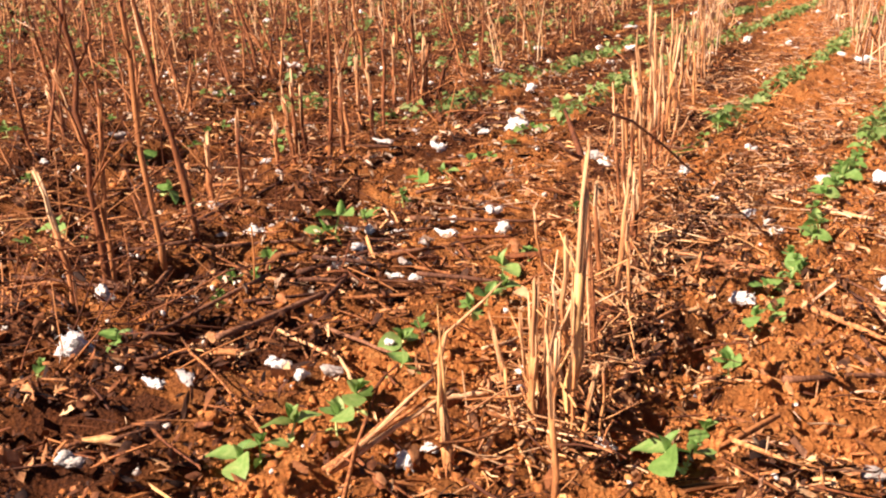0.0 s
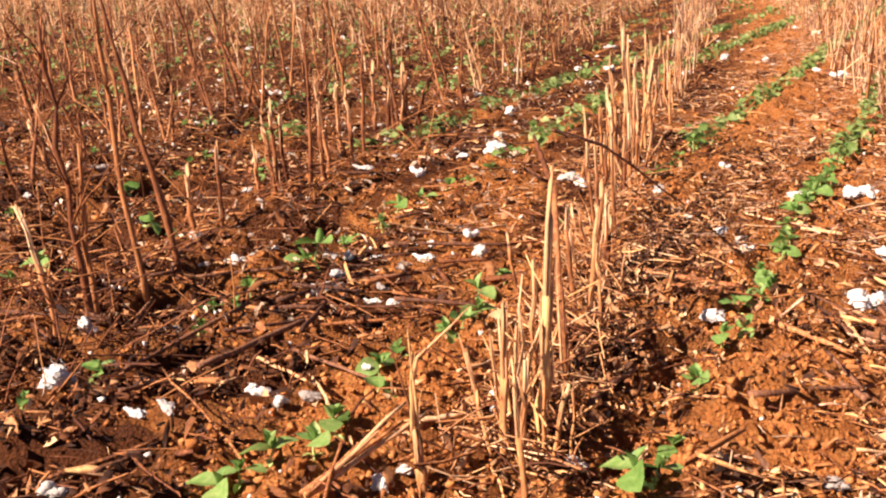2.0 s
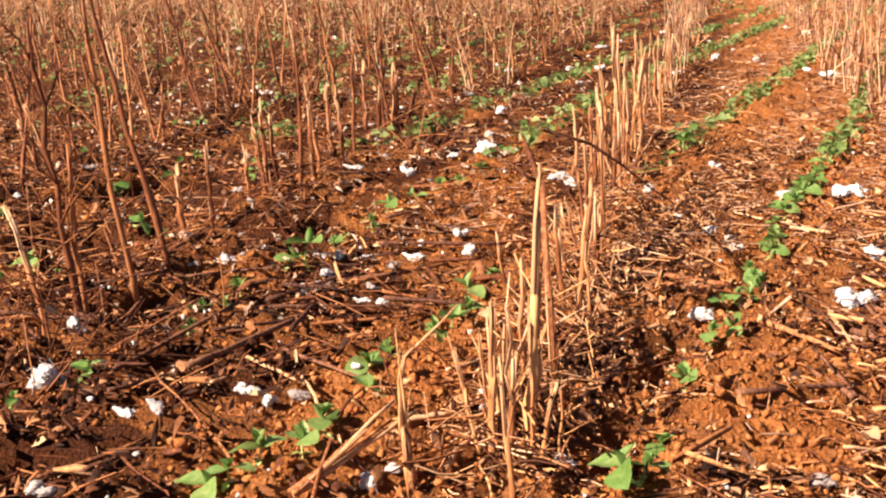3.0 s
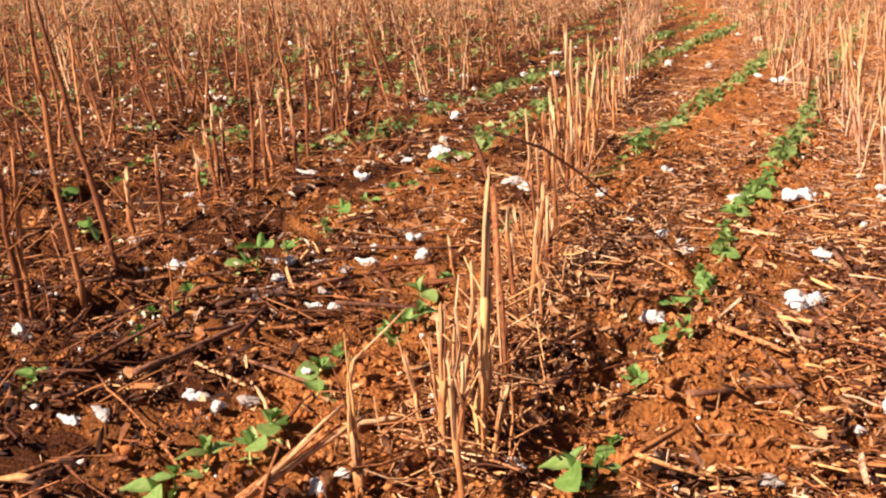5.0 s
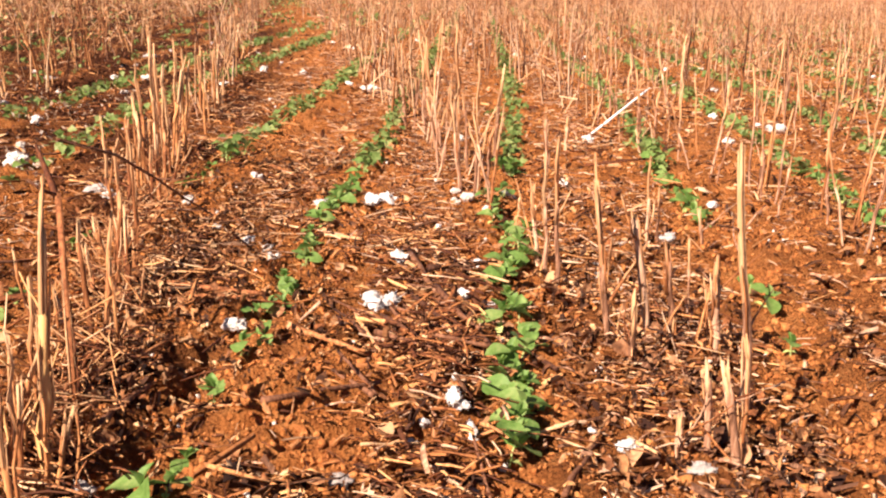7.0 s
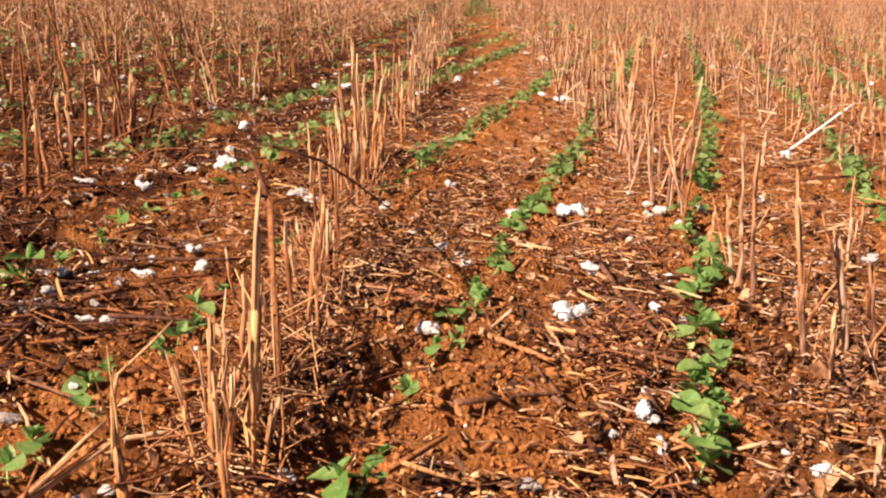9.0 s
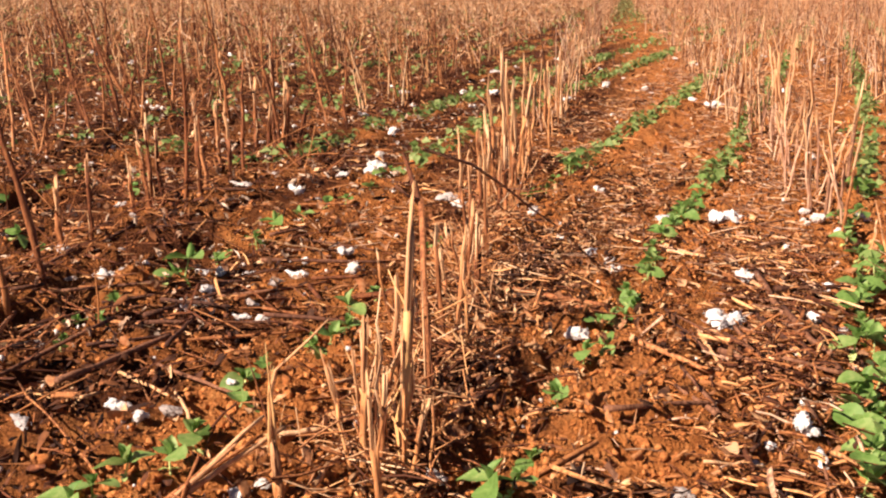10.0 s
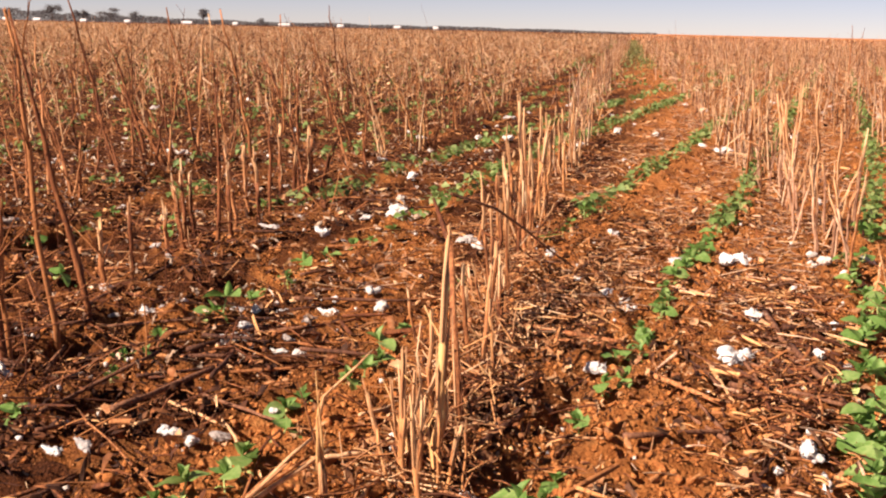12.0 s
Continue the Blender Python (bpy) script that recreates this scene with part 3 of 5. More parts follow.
TUFTS_BEHIND = [
    (-4.263, 9.081, 0.097), (-3.523, 8.183, 0.108), (-2.75, 6.008, 0.079), (-3.238, 9.481, 0.073), (-1.179, 5.37, 0.066), (-1.215, 6.583, 0.08),
    (-0.928, 4.805, 0.058), (-0.86, 4.564, 0.033), (-0.772, 4.437, 0.026), (-0.885, 8.278, 0.121), (-0.725, 5.009, 0.048), (-1.666, 5.15, 0.031),
    (-1.357, 4.847, 0.029), (-2.164, 5.322, 0.06), (-2.149, 5.37, 0.039), (-2.99, 5.62, 0.043), (-2.67, 5.36, 0.035), (-1.93, 4.34, 0.023),
    (1.3, 11.29, 0.068), (-1.34, 6.84, 0.041), (-0.82, 1.33, 0.044),
]
DARK_STICKS = [
    (-0.84, 1.76, -0.77, 2.05, 0.006), (-0.87, 1.93, -0.77, 2.05, 0.004), (-0.81, 1.41, -0.77, 1.49, 0.004), (-1.12, 2.05, -1.17, 2.33, 0.006), (-1.17, 2.33, -1.20, 2.60, 0.005),
    (-1.15, 2.26, -0.89, 2.33, 0.004), (-0.03, 1.76, 0.14, 1.89, 0.005), (0.30, 2.44, 0.29, 2.06, 0.005), (0.29, 2.36, 0.33, 2.08, 0.005), (0.18, 2.19, 0.24, 2.02, 0.005),
    (0.41, 2.59, 0.26, 2.43, 0.004), (-1.27, 3.35, -1.02, 3.44, 0.005), (-1.13, 2.76, -1.17, 3.08, 0.005), (-0.99, 3.34, -0.85, 3.26, 0.005), (-0.24, 1.75, -0.19, 1.92, 0.006),
    (-0.91, 1.65, -0.86, 1.72, 0.004),
]
DARK_STICKS_B = [
    (-1.32, 2.09, -1.12, 2.25, 0.006), (-0.90, 1.44, -0.76, 1.51, 0.004), (-0.86, 2.13, -0.75, 2.32, 0.006), (-0.75, 1.97, -0.78, 2.16, 0.005),
    (0.30, 2.54, 0.46, 2.65, 0.007), (0.30, 2.40, 0.34, 2.00, 0.0075), (0.16, 2.13, 0.25, 2.02, 0.007), (0.28, 2.68, 0.30, 2.25, 0.0075), (0.34, 2.30, 0.38, 2.14, 0.006), (0.38, 2.31, 0.29, 2.12, 0.006), (0.25, 2.42, 0.30, 2.10, 0.006),
    (-1.01, 1.68, -0.90, 2.07, 0.005),
]
STRAW_STICKS = [
    (-0.57, 1.63, -0.68, 1.80, 0.004), (-0.79, 1.87, -0.65, 1.75, 0.004), (-0.22, 2.48, -0.03, 2.37, 0.006), (-0.18, 2.41, -0.05, 2.35, 0.006), (-0.33, 1.93, -0.27, 2.11, 0.004),
    (-0.29, 1.92, -0.18, 2.13, 0.004), (-0.14, 1.86, -0.06, 1.76, 0.003), (0.01, 2.12, 0.14, 2.05, 0.006), (0.13, 2.23, 0.16, 2.06, 0.005), (0.09, 2.89, 0.17, 2.77, 0.006),
    (0.21, 2.17, 0.27, 2.06, 0.004), (0.23, 2.07, 0.27, 2.07, 0.004), (0.19, 2.39, 0.27, 2.42, 0.004), (0.13, 2.32, 0.17, 2.25, 0.006), (-0.37, 1.49, -0.36, 1.65, 0.005),
    (-0.45, 1.61, -0.40, 1.64, 0.006),
]
STRAW_STICKS_B = [
    (-0.90, 3.04, -0.78, 2.92, 0.005), (-0.32, 1.63, -0.29, 1.62, 0.004), (-0.79, 1.74, -0.78, 1.78, 0.004), (-0.93, 1.87, -0.88, 1.87, 0.006), (-0.02, 3.08, 0.05, 2.93, 0.004),
    (0.10, 1.64, 0.20, 1.71, 0.003), (0.38, 1.61, 0.50, 1.82, 0.003), (0.46, 1.66, 0.48, 1.60, 0.004), (0.57, 2.46, 0.62, 2.37, 0.005), (0.46, 2.67, 0.52, 2.54, 0.004),
    (0.35, 1.71, 0.40, 1.71, 0.004), (0.67, 1.70, 0.68, 1.64, 0.004), (1.01, 2.28, 1.10, 2.33, 0.005), (1.42, 3.66, 1.64, 3.62, 0.004), (2.26, 5.33, 2.56, 5.48, 0.005), (-0.27, 2.241, -0.208, 1.945, 0.0024),
    (-0.282, 1.795, -0.237, 1.924, 0.0026), (-0.368, 2.471, -0.328, 2.53, 0.0042), (-0.323, 1.61, -0.299, 1.612, 0.0035), (-0.398, 1.805, -0.377, 1.773, 0.0055), (-0.449, 1.832, -0.412, 1.923, 0.0036),
]
RED_STICKS = [(-0.313, 1.933, -0.271, 2.082, 0.0034), (-0.242, 1.965, -0.181, 2.104, 0.0034), (-0.332, 2.714, -0.292, 2.973, 0.0036)]

stalk_rng = np.random.default_rng(21)
for k, (x, y, h, lean, rad) in enumerate(NEAR_STUBS):
    stand(stalk(stalk_rng, h, lean, 0.0, rad, "stub", 2, 0.0, PEELED_BRIGHT if k == 0 else None, PEELED if k == 0 else None), x, y, "broken tan cotton stalk stub with pale splintered tip in soil", "stubs of the middle cotton row")
for x, y, h, lean, rad in STEMS_BETWEEN:
    stand(stalk(stalk_rng, h, lean, 0.0, rad, "stub", 2, 0.0, RED_BARK, BARK_DARK), x, y, "reddish-brown broken cotton stem beside paler stubs", "stubs of the middle cotton row")
for x, y, h, lean, rad in MIDDLE_STUBS:
    stand(stalk(stalk_rng, h, lean, stalk_rng.normal(0, 0.01), rad * 0.72, "stub", 3, stalk_rng.normal(0, 0.03)), x, y, "broken tan cotton stalk stub with pale splintered tip in soil", "stubs of the middle cotton row")
for x, y, h, lean, rad in MIDDLE_STUBS[:11] + MIDDLE_STUBS[:8]:
    stand(stalk(stalk_rng, h * stalk_rng.uniform(0.6, 1.05), lean + stalk_rng.normal(0, 4), stalk_rng.normal(0, 0.012), stalk_rng.uniform(0.0034, 0.005), "stub", 2, stalk_rng.normal(0, 0.03)), x + stalk_rng.normal(0.01, 0.03), y + stalk_rng.normal(0.1, 0.16), "broken tan cotton stalk stub with pale splintered tip in soil", "stubs of the middle cotton row")
for x, y, h, lean, rad in RIGHT_STUBS + RIGHT_STUBS_BEYOND:
    stand(stalk(stalk_rng, h, lean, stalk_rng.normal(0, 0.012), rad * (1.1 if y < 2.3 else 0.78), "stub", 4, 0.0, WEATHERED), x, y, "pale dry cotton stalk stub standing among brown litter", "stubs of the pale cotton row")
for x, y, h, lean, rad in LEFT_STALKS + LEFT_STALKS_BEYOND:
    stand(stalk(stalk_rng, h, lean, stalk_rng.normal(0, 0.012), rad * 0.86, "tall" if h > 0.3 else "stub", 7 if h > 0.3 else 3, 0.0, RED_BARK if stalk_rng.random() < 0.75 else BARK_DARK), x, y, "leaning reddish-brown cotton stalk with thin bare branches", "stalks of the tall cotton row")
for x, y, h, lean, rad in TALL_STALKS:
    stand(stalk(stalk_rng, h, lean, 0.015, rad, "tall", 8, 0.0, BARK_DARK), x, y, "tall dark cotton stalk with thin branches above the others", "stalks of the tall cotton row")
for x, y, h, lean in ((2.45, 14.0, 0.78, 1), (2.9, 15.5, 0.76, -2), (3.2, 15.0, 0.80, 2), (4.1, 17.0, 0.78, -1), (3.3, 9.5, 0.72, 3), (1.5, 8.6, 0.58, -2)):
    stand(stalk(stalk_rng, h, lean, 0.01, 0.0055, "tall", 3, 0.0, BARK_DARK), x, y, "tall thin dark cotton stalk among pale stubs", "stalks of the pale cotton rows")
for x, y, h, lean in ((-3.50, 9.0, 0.66, 5), (-3.36, 9.02, 0.68, -3)):
    stand(stalk(stalk_rng, h, lean, 0.0, 0.011, "stub", 1), x, y, "pale peeled cotton stalk leaning against its neighbour", "leaning pale stalks")

STUB_KINDS = [stalk(stalk_rng, h, stalk_rng.normal(0, 5), stalk_rng.normal(0, 0.03), rad, "stub", b, None, WEATHERED if b != 3 else BARK) for h, rad, b in
              ((0.30, 0.0038, 3), (0.36, 0.0036, 4), (0.42, 0.004, 4), (0.44, 0.0032, 3), (0.38, 0.0046, 5), (0.30, 0.0032, 2), (0.46, 0.004, 4), (0.22, 0.0046, 3))]
TALL_KINDS = [stalk(stalk_rng, h, stalk_rng.normal(-3, 5), stalk_rng.normal(0, 0.03), rad, "tall", b, None, RED_BARK) for h, rad, b in
              ((0.40, 0.0074, 4), (0.50, 0.0066, 5), (0.52, 0.0074, 6), (0.58, 0.0064, 7), (0.46, 0.006, 5), (0.30, 0.0076, 4), (0.62, 0.007, 8), (0.24, 0.0076, 3), (0.50, 0.006, 6))]


def row_places(row, y0, y1, gap):
    """Irregular places of stalks along a cotton row."""
    out, y = [], y0
    while y < y1:
        out.append((COTTON_AT + COTTON_GAP * row + stalk_rng.normal(0, 0.035), y))
        y += gap * stalk_rng.uniform(0.45, 1.6) + (0.25 if stalk_rng.random() < 0.06 else 0)
    return out


# thin broken stems between the stubs
for base in NEAR_STUBS[4:] + RIGHT_STUBS[:12] + MIDDLE_STUBS[:11]:
    x, y = base[0] + stalk_rng.normal(0, 0.035), base[1] + stalk_rng.normal(0.08, 0.10)
    stand(stalk(stalk_rng, stalk_rng.uniform(0.05, 0.2), stalk_rng.normal(0, 17), stalk_rng.normal(0, 0.05), stalk_rng.uniform(0.0018, 0.0036), "stub", int(stalk_rng.integers(0, 3))), x, y, "thin broken cotton stem standing beside thicker stubs", "thin stems between the stubs")

NEAR_END = 5.2
for row in range(-6, 6):
    x0 = COTTON_AT + COTTON_GAP * row
    first = max(1.1, (-x0 - 0.35) / 0.8 if x0 < 0 else (x0 - 0.35) / 0.74)
    first = {0: 4.1, -1: 4.2, 1: 3.2}.get(row, first)
    for x, y in row_places(row, first, NEAR_END, 0.055 if row < -1 else 0.08 if row < 0 else 0.10 if row == 0 else 0.085):
        tall = row < 0
        kind = (TALL_KINDS if tall else STUB_KINDS)[int(stalk_rng.integers(0, 9 if tall else 8))]
        if tall:
            size = stalk_rng.uniform(0.42, 0.75) if stalk_rng.random() < 0.7 else stalk_rng.uniform(0.75, 1.05)
        else:
            size = stalk_rng.uniform(0.5, 1.12) * (0.8 if y > 3.9 else 1) if row == 0 else stalk_rng.uniform(0.6, 1.1)
        m = Matrix.Translation((x, y, zat(x, y))) @ pose(0, 0, 0, stalk_rng.normal(0, 8), stalk_rng.normal(-8 if tall else -1.5, 8), 0) @ Matrix.Rotation(stalk_rng.uniform(0, 6.28), 4, "Z") @ Matrix.Diagonal((size ** 0.4, size ** 0.4, size, 1))
        tagged(copy_thing(kind, m), "reddish-brown cotton stalk with bare branches, standing in a row" if tall else "dry tan cotton stalk stub standing in a row", "stalk", "stalks of the tall cotton rows" if tall else "stalks of the pale cotton rows")
for kind in STUB_KINDS + TALL_KINDS:
    for o in (*kind.children_recursive, kind):
        bpy.data.objects.remove(o)


def far_stalks(name, label, material, x, y, height, radius, lean, branches, levels=(0, 0.5, 1)):
    """Thousands of thin three-sided stalks, with optional side branches."""
    n = len(x)
    ring = np.array([(1, 0), (-0.5, 0.87), (-0.5, -0.87)])
    base_v = np.array([(a, b, z) for z in levels for a, b in ring], float)
    base_f = np.array([(k * 3 + s, k * 3 + (s + 1) % 3, k * 3 + 3 + (s + 1) % 3, k * 3 + 3 + s) for k in range(len(levels) - 1) for s in range(3)])
    pos = np.c_[x, y, ground_z(x, y) - 0.01]

    def batch(pos, height, radius, lean):
        m = len(pos)
        V = np.repeat(base_v[None], m, 0)
        V[:, :, :2] *= (radius[:, None] * (1.1 - 0.5 * base_v[None, :, 2]))[:, :, None]
        V[:, :, 2] *= height[:, None]
        bend = rng.normal(0, 0.03, (m, 2))
        for a in (0, 1):
            V[:, :, a] += lean[:, a, None] * V[:, :, 2] + bend[:, a, None] * height[:, None] * np.sin(base_v[None, :, 2] * math.pi)
        V += pos[:, None, :]
        return V.reshape(-1, 3), (base_f[None] + (np.arange(m) * len(base_v))[:, None, None]).reshape(-1, 4)

    V, F = batch(pos, height, radius, lean)
    if branches:
        for _ in range(branches):
            pick = rng.random(n) < 0.75
            s = rng.uniform(0.3, 0.9, n)[pick]
            p2 = pos[pick] + np.c_[lean[pick] * (height[pick] * s)[:, None], height[pick] * s]
            V2, F2 = batch(p2, height[pick] * rng.uniform(0.2, 0.5, pick.sum()), radius[pick] * 0.5, lean[pick] + rng.normal(0, 0.6, (pick.sum(), 2)))
            F = np.r_[F, F2 + len(V)]
            V = np.r_[V, V2]
    return tagged(new(name, big_mesh(name, V, F, material)), label, "stalks", kind="stuff")


def row_field(y0, y1, per_metre, jitter, power):
    """Places on the cotton rows between two distances, within the view."""
    total = int(per_metre / COTTON_GAP * 1.54 * 0.5 * (y1 ** 2 - y0 ** 2)) if power == 0 else per_metre
    x, y = wedge(total, y0, y1, power)
    row = np.round((x - COTTON_AT) / COTTON_GAP)
    return COTTON_AT + COTTON_GAP * row + rng.normal(0, jitter, len(x)), y, row


def spread_field(tag, y0, y1, per_metre, jitter, power, thick, branches):
    x, y, row = row_field(y0, y1, per_metre, jitter, power)
    tall = row < 0
    chance = rng.random(len(x))
    height = np.where(tall, np.where(rng.random(len(x)) < 0.62, rng.normal(0.24, 0.07, len(x)), rng.normal(0.40, 0.08, len(x))), rng.normal(0.34, 0.09, len(x))).clip(0.1, 0.7)
    radius = thick * rng.uniform(0.7, 1.3, len(x))
    lean = np.c_[rng.normal(np.where(tall, -0.11, -0.02), 0.13, len(x)), rng.normal(0, 0.14, len(x))]
    # Dark shares fall and pale shares rise with distance: haze put into colour.
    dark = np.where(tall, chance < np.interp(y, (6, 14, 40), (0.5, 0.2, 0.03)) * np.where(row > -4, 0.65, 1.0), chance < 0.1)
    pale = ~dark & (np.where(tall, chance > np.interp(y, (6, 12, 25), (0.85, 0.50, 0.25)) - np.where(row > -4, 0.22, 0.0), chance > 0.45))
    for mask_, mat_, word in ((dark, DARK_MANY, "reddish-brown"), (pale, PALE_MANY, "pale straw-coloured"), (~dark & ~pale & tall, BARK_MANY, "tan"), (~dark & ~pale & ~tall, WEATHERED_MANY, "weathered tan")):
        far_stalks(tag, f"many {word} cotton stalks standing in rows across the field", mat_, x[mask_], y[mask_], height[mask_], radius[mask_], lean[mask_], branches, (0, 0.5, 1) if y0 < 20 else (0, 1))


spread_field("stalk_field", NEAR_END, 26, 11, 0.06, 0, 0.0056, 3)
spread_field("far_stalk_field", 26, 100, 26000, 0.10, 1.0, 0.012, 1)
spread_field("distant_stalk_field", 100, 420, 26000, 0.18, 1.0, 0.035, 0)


# ---- seedlings ----
def leaf_shape(length, width, fold=0.35, droop=0.5, n=6):
    """An ovate leaf from its stalk end along x, folded on the midrib and drooping."""
    V, F = [], []
    for k in range(n + 1):
        s = k / n
        w = width / 2 * (math.sin(math.pi * s ** 0.85) ** 0.62 if 0 < s < 1 else 0.02)
        x, z = length * s, -droop * length * s * s * 0.5
        for side in (-1, -0.5, 0, 0.5, 1):
            V.append((x, w * side, z + fold * w * abs(side) + 0.035 * width * math.sin(9 * s + 3 * side) * abs(side)))
    for k in range(n):
        for j in range(4):
            a = k * 5 + j
            F.append((a, a + 5, a + 6, a + 1))
    return V, F


def seedling(r, size):
    """A young bean plant: stem, two seed leaves, a pair of broad leaves and a folded shoot."""
    h = 0.034 * size
    P = crooked(r, (0, 0, -0.01), (r.normal(0, 0.15), r.normal(0, 0.15), 1), h + 0.01, 5, 0.08)
    ob = new("bean_seedling", make_mesh("bean_seedling", *tube(P, [0.0019, 0.0018, 0.0016, 0.0014, 0.0012], 6), COTYLEDON))
    a0 = r.uniform(0, math.pi)
    for k in (0, 1):
        oval = leaf_shape(0.017 * size, 0.011 * size, 0.5, 0.6, 5)
        part("seed_leaf", oval, COTYLEDON, ob, "pale thick seed leaf", Matrix.Translation(P[2]) @ pose(0, 0, 0, 0, r.uniform(-20, 15), math.degrees(a0) + 180 * k + 60))
    for k in (0, 1):
        broad = leaf_shape(r.uniform(0.036, 0.048) * size, r.uniform(0.030, 0.041) * size, r.uniform(0.05, 0.45), r.uniform(0.1, 0.9))
        stalk_end = Vector(P[-1])
        part("leaf", broad, LEAF, ob, "", Matrix.Translation(stalk_end) @ pose(0, 0, 0, r.normal(0, 16), r.uniform(-32, 10), math.degrees(a0) + 180 * k + r.normal(0, 22)))
    for k in range(int(r.integers(2, 5))):
        small = leaf_shape(r.uniform(0.018, 0.032) * size, r.uniform(0.012, 0.02) * size, 0.7, 0.3)
        part("leaf", small, LEAF, ob, "", Matrix.Translation(P[-1]) @ pose(0, 0, 0, r.normal(0, 20), r.uniform(-85, -40), r.uniform(0, 360)))
    return ob


seed_rng = np.random.default_rng(5)
SEEDLING_KINDS = [seedling(seed_rng, s) for s in (0.9, 1.0, 1.1, 1.0, 1.15, 0.8, 0.95, 1.05)]
SEEDLINGS_DARK_STRIP = [
    (-1.043, 1.601), (-1.036, 1.805), (-0.939, 1.972), (-0.993, 2.14), (-0.942, 2.138), (-0.955, 2.241), (-0.907, 2.331),
    (-0.887, 2.4), (-0.917, 2.676), (-0.872, 2.673), (-0.852, 2.778), (-0.858, 2.912), (-0.831, 3.107), (-0.812, 3.262),
    (-0.772, 3.333), (-0.763, 3.564), (-0.764, 3.793),
]
SEEDLINGS_AMONG_STALKS = [
    (-1.439, 2.152), (-1.401, 2.22), (-1.414, 2.35), (-1.419, 2.663), (-1.381, 2.748), (-1.37, 3.231), (-1.378, 3.342),
    (-1.256, 3.755), (-1.269, 3.949),
]
SEEDLINGS_BESIDE_STUBS = [
    (-0.644, 1.406), (-0.629, 1.44), (-0.61, 1.475), (-0.548, 1.485), (-0.55, 1.575), (-0.56, 1.73), (-0.589, 1.88),
    (-0.56, 1.925), (-0.53, 2.03), (-0.496, 2.052), (-0.487, 2.1), (-0.507, 2.249), (-0.479, 2.369), (-0.448, 2.774),
    (-0.434, 2.921), (-0.25, 3.486), (-0.232, 3.62), (-0.205, 3.79), (-0.172, 3.95),
]
SEEDLINGS_MIDDLE = [
    (-0.158, 1.53), (-0.145, 1.572), (-0.122, 1.661), (-0.093, 1.857), (-0.068, 2.062), (-0.03, 2.112), (-0.034, 2.268),
    (-0.002, 2.38), (0.018, 2.468), (0.053, 2.637), (0.054, 2.757), (0.1, 3.029), (0.126, 3.141), (0.15, 3.283),
    (0.173, 3.416), (0.21, 3.602), (0.24, 3.75), (0.284, 3.964),
]
SEEDLINGS_PALE_STUBS = [
    (0.297, 1.64), (0.321, 1.685), (0.329, 1.763), (0.341, 1.848), (0.368, 1.903), (0.362, 1.977), (0.398, 2.109),
    (0.428, 2.237), (0.441, 2.38), (0.456, 2.502), (0.511, 2.596), (0.534, 2.811), (0.541, 2.966), (0.575, 3.184),
    (0.616, 3.39), (0.718, 3.759),
]
SEEDLINGS_BEYOND_STUBS = [
    (1.228, 3.856), (1.163, 3.565), (1.161, 3.4), (1.14, 3.269), (1.105, 3.073), (0.937, 2.331), (0.892, 2.085),
]
PLACED = {-1.05: SEEDLINGS_DARK_STRIP, -1.53: SEEDLINGS_AMONG_STALKS, -0.61: SEEDLINGS_BESIDE_STUBS, -0.146: SEEDLINGS_MIDDLE, 0.29: SEEDLINGS_PALE_STUBS, 0.8: SEEDLINGS_BEYOND_STUBS}
SEED_END = 3.9
for c in SOWN:
    places = list(PLACED.get(c, ()))
    gap = 0.05 if c > 0.2 else 0.045 if c > -0.7 else 0.09 if c > -1.6 else 0.14
    y = max(1.4, (-c - 0.35) / 0.75 if c < 0 else (c - 0.35) / 0.72)
    y = max([y] + [v + 0.08 for _, v in places])
    while y < SEED_END:
        places.append((float(sown_x(c, y)) + seed_rng.normal(0, 0.012), y))
        y += gap * seed_rng.uniform(0.5, 1.6) + (0.3 if c < -1.2 and seed_rng.random() < 0.2 else 0)
    if c in (-0.146, 0.29, 0.80):
        places += [(x + seed_rng.normal(0.006, 0.012), y + seed_rng.uniform(0.03, 0.07)) for x, y in places if y > 2.2 or c == 0.29] + [(x + seed_rng.normal(0.014, 0.012), y + seed_rng.uniform(0.08, 0.13)) for x, y in places if y > 2.5]
    for x, y in places:
        if not -(0.8 * y + 0.3) < x < 0.74 * y + 0.3:
            continue
        size = seed_rng.uniform(0.85, 1.15) if c > 0.2 else seed_rng.uniform(0.72, 1.0)
        kind = SEEDLING_KINDS[int(seed_rng.integers(0, 8))]
        m = Matrix.Translation((x, y, zat(x, y))) @ pose(0, 0, 0, seed_rng.normal(0, 9), seed_rng.normal(0, 9), seed_rng.uniform(0, 360)) @ Matrix.Scale(size, 4)
        tagged(copy_thing(kind, m), "small green bean seedling with broad leaves growing from red soil", "seedling", "seedlings in the sown rows")
for kind in SEEDLING_KINDS:
    for o in (*kind.children_recursive, kind):
        bpy.data.objects.remove(o)


